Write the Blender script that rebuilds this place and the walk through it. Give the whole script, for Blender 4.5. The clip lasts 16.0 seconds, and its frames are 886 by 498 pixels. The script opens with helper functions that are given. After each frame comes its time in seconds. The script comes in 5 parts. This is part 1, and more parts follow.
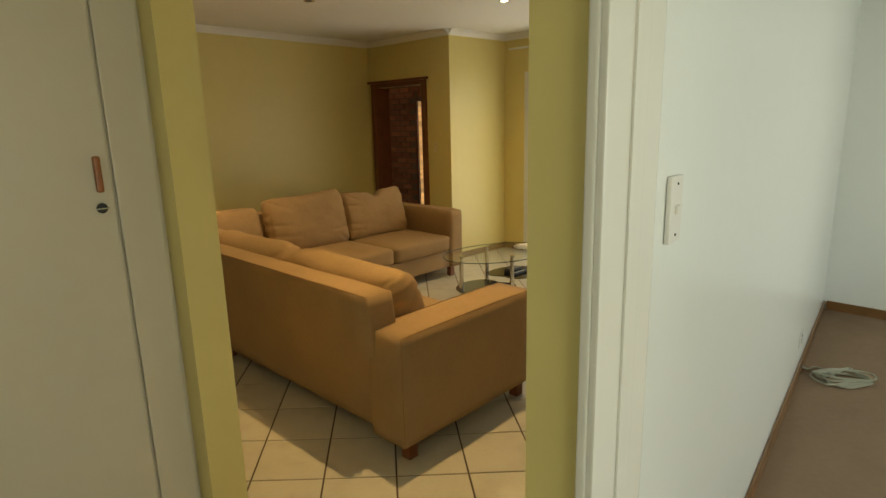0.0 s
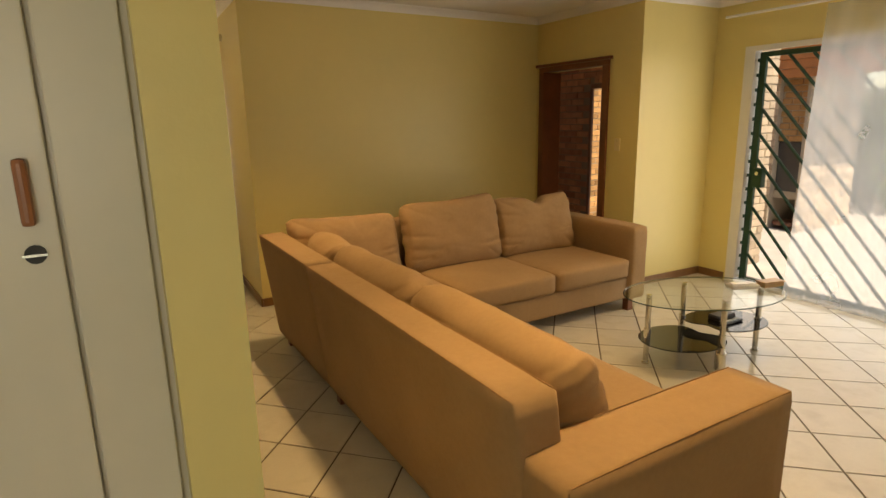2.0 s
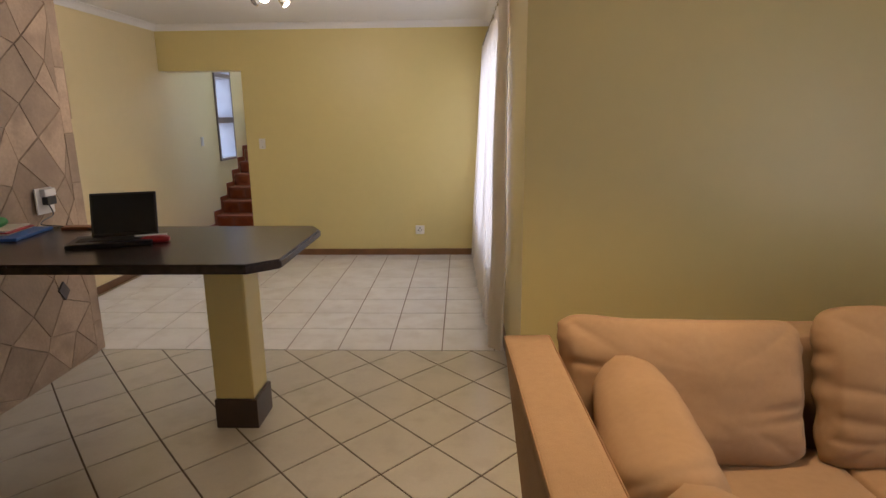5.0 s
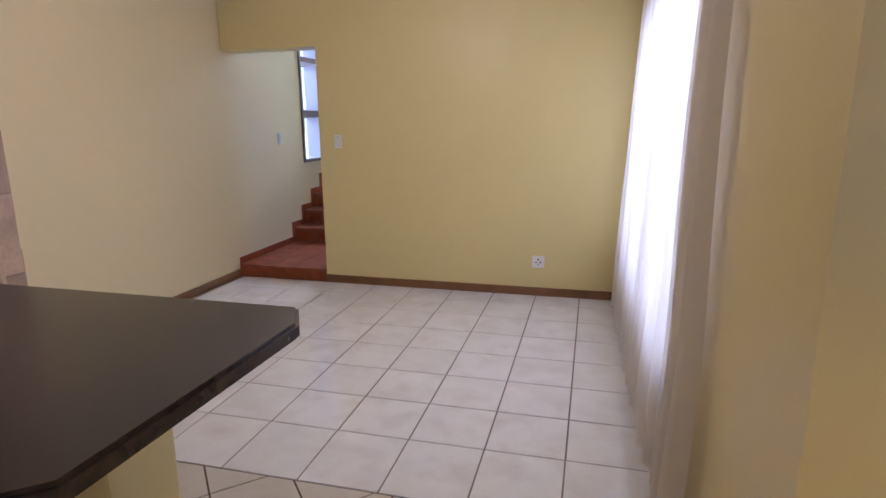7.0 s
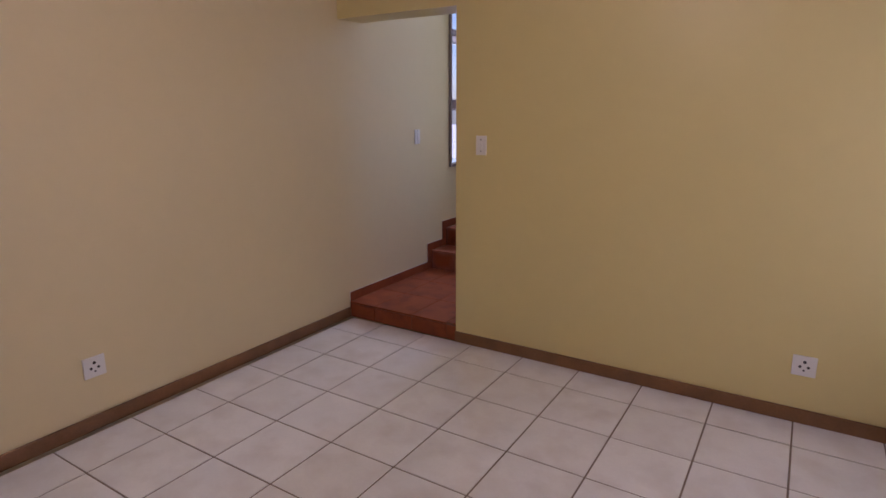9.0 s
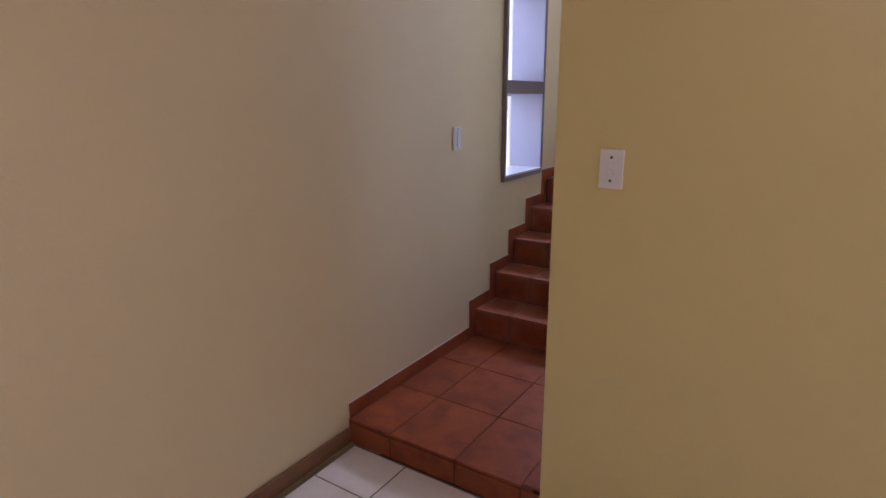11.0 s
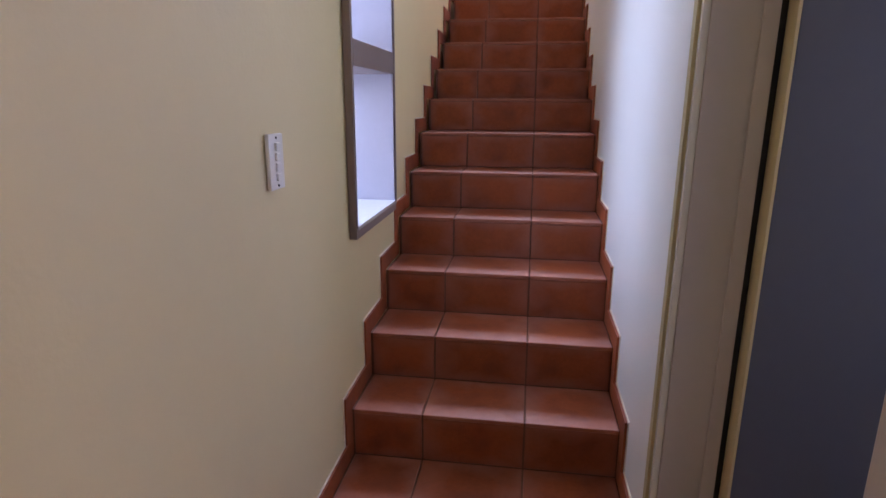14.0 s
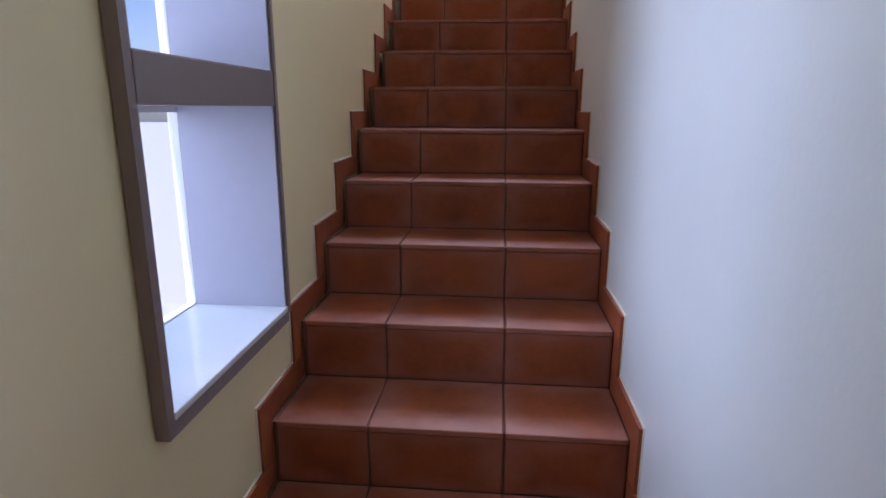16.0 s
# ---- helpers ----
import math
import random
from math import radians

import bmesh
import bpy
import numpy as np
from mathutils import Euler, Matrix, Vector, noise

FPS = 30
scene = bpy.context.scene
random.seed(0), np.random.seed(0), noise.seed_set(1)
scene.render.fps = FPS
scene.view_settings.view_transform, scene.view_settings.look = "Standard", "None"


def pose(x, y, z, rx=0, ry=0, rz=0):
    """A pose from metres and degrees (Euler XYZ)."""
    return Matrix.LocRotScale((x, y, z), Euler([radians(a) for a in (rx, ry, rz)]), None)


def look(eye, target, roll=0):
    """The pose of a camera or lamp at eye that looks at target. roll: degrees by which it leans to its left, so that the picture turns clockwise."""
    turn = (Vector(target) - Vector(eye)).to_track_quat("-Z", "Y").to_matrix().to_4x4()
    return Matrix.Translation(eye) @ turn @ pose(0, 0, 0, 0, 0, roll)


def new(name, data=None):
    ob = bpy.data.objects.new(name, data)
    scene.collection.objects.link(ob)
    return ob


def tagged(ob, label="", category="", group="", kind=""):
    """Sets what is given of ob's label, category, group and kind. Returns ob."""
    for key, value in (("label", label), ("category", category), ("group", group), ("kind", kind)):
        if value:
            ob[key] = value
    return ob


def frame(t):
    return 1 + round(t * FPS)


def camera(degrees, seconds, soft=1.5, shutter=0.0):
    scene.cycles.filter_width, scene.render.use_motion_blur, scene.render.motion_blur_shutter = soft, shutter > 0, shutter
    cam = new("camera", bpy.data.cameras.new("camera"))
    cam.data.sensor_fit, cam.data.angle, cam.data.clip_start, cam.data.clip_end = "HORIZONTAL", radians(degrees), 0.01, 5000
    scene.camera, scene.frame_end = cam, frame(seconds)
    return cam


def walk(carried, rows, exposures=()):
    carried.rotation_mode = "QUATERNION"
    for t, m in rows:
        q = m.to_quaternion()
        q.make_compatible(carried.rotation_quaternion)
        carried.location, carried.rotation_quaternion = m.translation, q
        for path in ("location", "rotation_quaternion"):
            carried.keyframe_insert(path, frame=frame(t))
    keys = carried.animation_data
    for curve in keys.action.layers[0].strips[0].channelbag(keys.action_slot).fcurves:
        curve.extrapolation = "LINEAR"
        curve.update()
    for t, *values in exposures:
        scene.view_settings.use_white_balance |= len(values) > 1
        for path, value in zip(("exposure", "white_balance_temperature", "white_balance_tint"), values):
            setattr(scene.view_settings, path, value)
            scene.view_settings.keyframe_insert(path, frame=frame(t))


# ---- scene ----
cam = camera(75.2, 16.0)
PATH = [
    (0, (0.122, 0.145, 1.668), (1.483, 1.543, 1.23), -1.4),
    (0.5, (0.272, 0.317, 1.671), (1.486, 1.845, 1.233), -1.2),
    (1, (0.457, 0.489, 1.649), (1.536, 2.115, 1.211), -1.2),
    (1.5, (0.631, 0.746, 1.634), (1.612, 2.432, 1.193), -1.2),
    (2, (0.825, 1.087, 1.634), (1.753, 2.802, 1.188), -1.1),
    (2.5, (1.056, 1.423, 1.678), (1.898, 3.177, 1.217), -1.6),
    (3, (1.203, 1.766, 1.679), (1.889, 3.588, 1.22), -1.6),
    (3.5, (1.329, 2.112, 1.667), (1.82, 3.996, 1.209), -1.5),
    (4, (1.42, 2.445, 1.652), (1.657, 4.379, 1.201), -1.1),
    (4.5, (1.447, 2.819, 1.642), (1.509, 4.767, 1.192), -0.8),
    (6.8, (1.344, 4.949, 1.533), (0.901, 6.849, 1.092), -0.4),
    (7, (1.344, 5.112, 1.518), (0.854, 7.001, 1.08), -0.5),
    (7.5, (1.251, 5.578, 1.488), (0.596, 7.416, 1.05), -0.5),
    (8, (1.16, 6.033, 1.52), (0.351, 7.805, 1.069), -0.4),
    (8.5, (1.011, 6.459, 1.511), (0.053, 8.155, 1.057), -0.5),
    (9, (0.812, 6.838, 1.54), (-0.222, 8.485, 1.075), -0.2),
    (9.5, (0.567, 7.212, 1.532), (-0.498, 8.839, 1.066), -0.0),
    (10, (0.259, 7.555, 1.542), (-0.824, 9.168, 1.067), 0.0),
    (10.2, (0.136, 7.714, 1.547), (-0.957, 9.316, 1.056), -0.0),
    (12.5, (-1.194, 9.153, 1.523), (-1.971, 10.922, 1.005), -0.1),
    (13, (-1.346, 9.385, 1.476), (-1.93, 11.234, 0.986), 0.3),
    (13.5, (-1.464, 9.569, 1.47), (-1.861, 11.466, 0.975), 0.1),
    (14, (-1.487, 9.763, 1.458), (-1.769, 11.681, 0.965), 0.3),
    (14.5, (-1.503, 10.009, 1.449), (-1.737, 11.935, 0.962), -0.1),
    (15, (-1.53, 10.314, 1.48), (-1.737, 12.241, 0.988), 0.3),
    (15.5, (-1.516, 10.536, 1.505), (-1.71, 12.47, 1.032), -0.1),
    (16, (-1.502, 10.704, 1.563), (-1.677, 12.639, 1.086), 0.2),
]
walk(cam, [(t, look(eye, target, roll)) for t, eye, target, roll in PATH],
     exposures=[(0, -0.24, 8200, 3), (1, -0.2, 8900, 10), (2.5, 0.14, 7500, 15), (3.5, -0.1, 6500, 19), (4.5, 0.02, 5950, 23), (7, 0.38, 5000, 32),
                (8.5, -0.15, 5450, 44), (10, -0.2, 5400, 46), (12.5, -0.02, 5650, 46), (13, 0.08, 5500, 44), (14, 0.22, 5500, 43), (15, 0.15, 5350, 42), (16, -0.22, 5300, 37)])

# ---- light: sky, sun, the lamps of the house ----
world = bpy.data.worlds.new("sky")
scene.world = world
world.use_nodes = True
wn = world.node_tree.nodes
sky = wn.new("ShaderNodeTexSky")
sky.sky_type, sky.sun_disc = "NISHITA", False
sky.sun_elevation, sky.sun_rotation = radians(55), radians(183)
wn["Background"].inputs["Strength"].default_value = 0.15
world.node_tree.links.new(sky.outputs["Color"], wn["Background"].inputs["Color"])

sun_data = bpy.data.lights.new("sun", "SUN")
sun_data.energy, sun_data.angle, sun_data.color = 4.8, radians(0.5), (1.0, 0.95, 0.86)
sun = new("sun", sun_data)
sun.matrix_world = look((-0.03, -0.57, 0.82), (0, 0, 0))


def window_light(name, x, y, z, w, h, toward, watts, color):
    """Sky light coming in through a window's opening."""
    d = bpy.data.lights.new(name, "AREA")
    d.shape, d.size, d.size_y, d.energy, d.color = "RECTANGLE", w, h, watts, color
    new(name, d).matrix_world = look((x, y, z), toward)


window_light("slider_daylight", 5.90, 3.2, 1.1, 2.6, 2.1, (0, 3.2, 1.0), 30, (0.93, 0.97, 1.0))
window_light("dining_daylight", 1.89, 8.6, 1.35, 2.4, 1.6, (-5, 8.6, 1.2), 28, (0.93, 0.96, 1.0))
window_light("stair_daylight", -3.3, 11.8, 2.1, 1.4, 2.3, (3, 11.8, 1.8), 80, (0.78, 0.94, 0.97))
window_light("bedroom_daylight", 3.4, -2.55, 1.5, 1.8, 1.2, (3.4, 3, 1.3), 60, (0.82, 0.93, 1.0))
# added fill behind an unseen opening, to brighten the cupboard front
window_light("passage_fill", -0.2, -1.52, 1.55, 1.2, 1.0, (-0.2, 3, 1.3), 20, (0.95, 1.0, 0.95))
window_light("upstairs_daylight", -1.6, 16.1, 4.4, 0.8, 0.9, (-1.6, 10, 2.0), 100, (0.92, 0.97, 0.95))

window_light("closet_daylight", 0.29, 10.72, 1.55, 0.5, 0.9, (-3, 10.9, 1.3), 6, (0.70, 0.80, 1.0))


def lamp(name, x, y, z, watts, color, radius=0.035, cone=None):
    d = bpy.data.lights.new(name, "SPOT" if cone else "POINT")
    d.energy, d.color, d.shadow_soft_size = watts, color, radius
    if cone:
        d.spot_size, d.spot_blend = radians(cone), 1.0
    new(name, d).matrix_world = pose(x, y, z)


WARM = (1.0, 0.71, 0.35)
lamp("downlight_glow", 2.12, 2.42, 2.62, 155, WARM, 0.02, 102)
lamp("downlight_glow", 1.93, 4.90, 2.62, 118, WARM, 0.02, 96)
lamp("downlight_glow", 4.25, 3.55, 2.62, 76, WARM, 0.02, 152)
lamp("spot_glow", -0.05, 7.72, 2.36, 22, (1.0, 0.80, 0.52), 0.03)

# ---- materials ----
MATS = {}


def mat(name, color, rough=0.6, metal=0.0, vary=0.06, scale=3.0, bump=0.0, bump_scale=60.0,
        spec=0.5, per_object=0.0, stain=None, stain_at=(0.55, 0.75), stain_scale=1.2, coat=0.0, sheen=0.0, per_island=0.0):
    """Principled paint with two scales of variation, optional stains and fine relief."""
    if name in MATS:
        return MATS[name]
    m = bpy.data.materials.new(name)
    m.use_nodes = True
    nt = m.node_tree
    n, link = nt.nodes, nt.links.new
    b = n["Principled BSDF"]
    b.inputs["Roughness"].default_value = rough
    b.inputs["Metallic"].default_value = metal
    b.inputs["Specular IOR Level"].default_value = spec
    b.inputs["Coat Weight"].default_value = coat
    b.inputs["Sheen Weight"].default_value = sheen
    tc = n.new("ShaderNodeTexCoord")
    spot = tc.outputs["Object"]
    if per_object:
        who, far, shift = n.new("ShaderNodeObjectInfo"), n.new("ShaderNodeVectorMath"), n.new("ShaderNodeVectorMath")
        far.operation = "SCALE"
        far.inputs[0].default_value = (61.0, 37.0, 83.0)
        link(who.outputs["Random"], far.inputs["Scale"])
        link(spot, shift.inputs[0])
        link(far.outputs["Vector"], shift.inputs[1])
        spot = shift.outputs["Vector"]
    big, fine = n.new("ShaderNodeTexNoise"), n.new("ShaderNodeTexNoise")
    big.inputs["Scale"].default_value, big.inputs["Detail"].default_value = scale, 4
    fine.inputs["Scale"].default_value, fine.inputs["Detail"].default_value = scale * 14, 5
    link(spot, big.inputs["Vector"])
    link(spot, fine.inputs["Vector"])
    add = n.new("ShaderNodeMath")
    add.operation = "MULTIPLY_ADD"
    link(fine.outputs["Fac"], add.inputs[0])
    add.inputs[1].default_value = 0.5
    link(big.outputs["Fac"], add.inputs[2])
    ramp = n.new("ShaderNodeMapRange")
    link(add.outputs[0], ramp.inputs["Value"])
    ramp.inputs["From Min"].default_value, ramp.inputs["From Max"].default_value = 0.45, 1.05
    ramp.inputs["To Min"].default_value, ramp.inputs["To Max"].default_value = 1 - vary, 1 + vary
    value = ramp.outputs["Result"]
    if per_object:
        info, span = n.new("ShaderNodeObjectInfo"), n.new("ShaderNodeMapRange")
        link(info.outputs["Random"], span.inputs["Value"])
        span.inputs["To Min"].default_value, span.inputs["To Max"].default_value = 1 - per_object, 1 + per_object
        mul = n.new("ShaderNodeMath")
        mul.operation = "MULTIPLY"
        link(value, mul.inputs[0])
        link(span.outputs["Result"], mul.inputs[1])
        value = mul.outputs[0]
    if per_island:
        shape, span = n.new("ShaderNodeNewGeometry"), n.new("ShaderNodeMapRange")
        link(shape.outputs["Random Per Island"], span.inputs["Value"])
        span.inputs["To Min"].default_value, span.inputs["To Max"].default_value = 1 - per_island, 1 + per_island
        mul = n.new("ShaderNodeMath")
        mul.operation = "MULTIPLY"
        link(value, mul.inputs[0])
        link(span.outputs["Result"], mul.inputs[1])
        value = mul.outputs[0]
    tint = n.new("ShaderNodeVectorMath")
    tint.operation = "SCALE"
    tint.inputs[0].default_value = color
    link(value, tint.inputs["Scale"])
    out = tint.outputs["Vector"]
    if stain:
        spots, mask, mix = n.new("ShaderNodeTexNoise"), n.new("ShaderNodeMapRange"), n.new("ShaderNodeMix")
        spots.inputs["Scale"].default_value, spots.inputs["Detail"].default_value = stain_scale, 6
        link(spot, spots.inputs["Vector"])
        link(spots.outputs["Fac"], mask.inputs["Value"])
        mask.inputs["From Min"].default_value, mask.inputs["From Max"].default_value = stain_at
        mix.data_type = "RGBA"
        link(mask.outputs["Result"], mix.inputs[0])
        link(out, mix.inputs[6])
        mix.inputs[7].default_value = (*stain, 1)
        out = mix.outputs[2]
    link(out, b.inputs["Base Color"])
    if bump:
        grain, bmp = n.new("ShaderNodeTexNoise"), n.new("ShaderNodeBump")
        grain.inputs["Scale"].default_value, grain.inputs["Detail"].default_value = bump_scale, 4
        link(spot, grain.inputs["Vector"])
        link(grain.outputs["Fac"], bmp.inputs["Height"])
        bmp.inputs["Strength"].default_value, bmp.inputs["Distance"].default_value = bump, 0.004
        link(bmp.outputs["Normal"], b.inputs["Normal"])
    MATS[name] = m
    return m


YELLOW = mat("yellow_wall_paint", (0.71, 0.595, 0.25), 0.38, vary=0.025, scale=0.8, bump=0.12, bump_scale=90)
CREAM = mat("cream_wall_paint", (0.72, 0.61, 0.34), 0.5, vary=0.025, scale=0.8, bump=0.12, bump_scale=90)
WHITEWALL = mat("white_wall_paint", (0.81, 0.835, 0.81), 0.28, vary=0.02, scale=0.9, bump=0.1, bump_scale=70)
CEILING = mat("ceiling_paint", (0.80, 0.79, 0.76), 0.8, vary=0.02, scale=0.7, bump=0.08)
CORNICE = mat("cornice_paint", (0.82, 0.81, 0.79), 0.6, vary=0.02)
GLOSSWHITE = mat("white_gloss_paint", (0.76, 0.75, 0.70), 0.22, vary=0.02, scale=1.5)
CUPBOARD = mat("off_white_cupboard_paint", (0.65, 0.60, 0.485), 0.35, vary=0.03, scale=1.0, bump=0.06, bump_scale=40)
TILE = mat("cream_floor_tile", (0.57, 0.53, 0.435), 0.15, vary=0.05, scale=5, per_object=0.04, stain=(0.50, 0.455, 0.365), stain_at=(0.5, 0.8), stain_scale=7)
DTILE = mat("pale_floor_tile", (0.76, 0.75, 0.72), 0.13, vary=0.06, scale=5, per_object=0.03, stain=(0.67, 0.64, 0.60), stain_at=(0.46, 0.74), stain_scale=6)
PALEGROUT = mat("taupe_grout", (0.20, 0.155, 0.12), 0.9, vary=0.25, scale=3)
GROUT = mat("dark_grout", (0.085, 0.055, 0.034), 0.9, vary=0.2, scale=8)
WOODBASE = mat("varnished_skirting_wood", (0.20, 0.095, 0.035), 0.35, vary=0.25, scale=6, bump=0.15, bump_scale=50)
DARKWOOD = mat("dark_door_wood", (0.17, 0.055, 0.022), 0.35, vary=0.25, scale=6, bump=0.15)
TERRA = mat("terracotta_tile", (0.29, 0.076, 0.026), 0.45, spec=0.2, vary=0.22, scale=5, per_object=0.08, stain=(0.20, 0.052, 0.024), stain_at=(0.48, 0.72), stain_scale=8, bump=0.1, bump_scale=30)


def rubbed(m, name, axes, color):
    """A copy of a tile material with a cloudy pale bloom towards the tile's rim."""
    m = m.copy()
    m.name = name
    n, link = m.node_tree.nodes, m.node_tree.links.new
    base = n["Principled BSDF"].inputs["Base Color"]
    before = base.links[0].from_socket
    tc, split = n.new("ShaderNodeTexCoord"), n.new("ShaderNodeSeparateXYZ")
    link(tc.outputs["Generated"], split.inputs[0])
    rims = []
    for axis in axes:
        off, size = n.new("ShaderNodeMath"), n.new("ShaderNodeMath")
        off.operation, size.operation = "SUBTRACT", "ABSOLUTE"
        link(split.outputs[axis], off.inputs[0])
        off.inputs[1].default_value = 0.5
        link(off.outputs[0], size.inputs[0])
        rims.append(size.outputs[0])
    most, cloud, wobble, mask = n.new("ShaderNodeMath"), n.new("ShaderNodeTexNoise"), n.new("ShaderNodeMath"), n.new("ShaderNodeMapRange")
    most.operation, wobble.operation = "MAXIMUM", "MULTIPLY_ADD"
    link(rims[0], most.inputs[0])
    link(rims[1], most.inputs[1])
    who, far, shift = n.new("ShaderNodeObjectInfo"), n.new("ShaderNodeMath"), n.new("ShaderNodeVectorMath")
    far.operation = "MULTIPLY"
    far.inputs[1].default_value = 47.0
    link(who.outputs["Random"], far.inputs[0])
    link(tc.outputs["Object"], shift.inputs[0])
    link(far.outputs[0], shift.inputs[1])
    cloud.inputs["Scale"].default_value, cloud.inputs["Detail"].default_value = 9.0, 4
    link(shift.outputs["Vector"], cloud.inputs["Vector"])
    link(cloud.outputs["Fac"], wobble.inputs[0])
    wobble.inputs[1].default_value = 0.55
    link(most.outputs[0], wobble.inputs[2])
    link(wobble.outputs[0], mask.inputs["Value"])
    mask.inputs["From Min"].default_value, mask.inputs["From Max"].default_value = 0.52, 0.86
    mask.inputs["To Max"].default_value = 0.75
    mix = n.new("ShaderNodeMix")
    mix.data_type = "RGBA"
    link(mask.outputs["Result"], mix.inputs[0])
    link(before, mix.inputs[6])
    mix.inputs[7].default_value = (*color, 1)
    link(mix.outputs[2], base)
    return m


TREADTILE = rubbed(TERRA, "rubbed_tread_tile", ("X", "Y"), (0.38, 0.17, 0.12))
RISERTILE = rubbed(TERRA, "rubbed_riser_tile", ("X", "Z"), (0.33, 0.14, 0.10))
TERRAGROUT = mat("terracotta_grout", (0.17, 0.078, 0.052), 0.9, vary=0.2)
FABRIC = mat("tan_sofa_fabric", (0.355, 0.230, 0.124), 0.9, vary=0.10, scale=3, bump=0.4, bump_scale=350, spec=0.12)
SEAM = mat("stitched_seam_fabric", (0.31, 0.185, 0.09), 0.9, vary=0.1, scale=20, spec=0.2)
GRANITE = mat("dark_brown_granite", (0.036, 0.024, 0.016), 0.26, vary=0.5, scale=30, spec=0.5)
CHROME = mat("brushed_chrome", (0.62, 0.60, 0.55), 0.22, metal=1.0, vary=0.05)
BLACKGLASS = mat("black_glass", (0.008, 0.007, 0.007), 0.05, vary=0.0)
BLACK = mat("black_plastic", (0.015, 0.015, 0.017), 0.35, vary=0.1)
SCREEN = mat("dark_screen", (0.012, 0.016, 0.022), 0.12, vary=0.05)
PLASTIC = mat("white_plastic", (0.78, 0.76, 0.72), 0.35, vary=0.02)
DARKSLOT = mat("dark_slot", (0.03, 0.028, 0.025), 0.6, vary=0.1)
BROWNWOOD = mat("brown_handle_wood", (0.30, 0.105, 0.035), 0.4, vary=0.2, scale=20)
CARPET = mat("beige_carpet", (0.27, 0.185, 0.125), 0.95, vary=0.12, scale=2, bump=0.6, bump_scale=300, spec=0.1, stain=(0.22, 0.15, 0.10), stain_at=(0.55, 0.75), stain_scale=1.6)
TAUPE = mat("taupe_frame_paint", (0.54, 0.485, 0.455), 0.45, vary=0.04, scale=2)
# pale colour for the highlight drawn along the stair skirting
EDGEGLINT = mat("pale_edge_highlight", (0.74, 0.68, 0.54), 0.6, vary=0.1, scale=12)
# white reveal darkened to lilac grey: its shade is in the colour
REVEALSHADE = mat("shaded_reveal_lilac", (0.44, 0.43, 0.49), 0.45, vary=0.04, scale=3, bump=0.1, bump_scale=30)
WINTAUPE = mat("brown_taupe_paint", (0.21, 0.165, 0.155), 0.4, vary=0.06, scale=4)
DOORBLUE = mat("grey_blue_door_paint", (0.12, 0.125, 0.16), 0.4, vary=0.05, scale=2)
GREEN = mat("green_gate_paint", (0.010, 0.055, 0.030), 0.35, vary=0.15, scale=10)
ALU = mat("white_aluminium", (0.72, 0.72, 0.70), 0.35, vary=0.03)
BRICK = mat("brown_face_brick", (0.38, 0.145, 0.08), 0.85, vary=0.25, scale=9, per_object=0.28, bump=0.5, bump_scale=70)
SUNBRICK = mat("golden_face_brick", (0.50, 0.28, 0.11), 0.85, vary=0.25, scale=6, per_island=0.4, bump=0.5, bump_scale=70)
PALEBRICK = mat("pale_face_brick", (0.52, 0.42, 0.31), 0.85, vary=0.2, scale=6, per_object=0.25, bump=0.5, bump_scale=70)
DARKMORTAR = mat("dark_mortar", (0.22, 0.135, 0.095), 0.95, vary=0.15)
MORTAR = mat("mortar", (0.42, 0.36, 0.28), 0.95, vary=0.15)
STONEBED = mat("stone_mortar", (0.31, 0.235, 0.16), 0.95, vary=0.2)
STONE = mat("sandstone_cladding", (0.40, 0.295, 0.20), 0.75, vary=0.25, scale=4, per_object=0.22, stain=(0.30, 0.22, 0.155), stain_at=(0.5, 0.75), stain_scale=5, bump=0.5, bump_scale=25)
PAVING = mat("patio_paving", (0.58, 0.55, 0.50), 0.85, vary=0.12, scale=3, bump=0.3)
PLASTER = mat("outside_plaster", (0.70, 0.64, 0.54), 0.9, vary=0.08, scale=2, bump=0.3)
ROOFWOOD = mat("orange_roof_timber", (0.50, 0.19, 0.06), 0.6, vary=0.2, scale=6)
GRASS = mat("lawn", (0.06, 0.10, 0.03), 0.95, vary=0.4, scale=6, bump=0.8, bump_scale=40)
LEAF = mat("leaf_green", (0.07, 0.12, 0.03), 0.6, vary=0.4, scale=6)
BLUEFILE = mat("blue_folder", (0.03, 0.13, 0.42), 0.45, vary=0.05)
REDPL = mat("red_plastic", (0.45, 0.03, 0.03), 0.4, vary=0.05)
GREENPL = mat("green_plastic", (0.04, 0.25, 0.06), 0.45, vary=0.05)
PAPER = mat("paper", (0.62, 0.56, 0.45), 0.8, vary=0.08)
CABLE = mat("pale_cable", (0.34, 0.335, 0.26), 0.5, vary=0.05)
DARKBASE = mat("dark_brown_tile", (0.060, 0.038, 0.026), 0.35, vary=0.2, scale=6)


def emitter(name, color, strength):
    m = bpy.data.materials.new(name)
    m.use_nodes = True
    b = m.node_tree.nodes["Principled BSDF"]
    b.inputs["Emission Color"].default_value = (*color, 1)
    b.inputs["Emission Strength"].default_value = strength
    return m


BULB = emitter("lit_bulb", (1.0, 0.85, 0.6), 30)


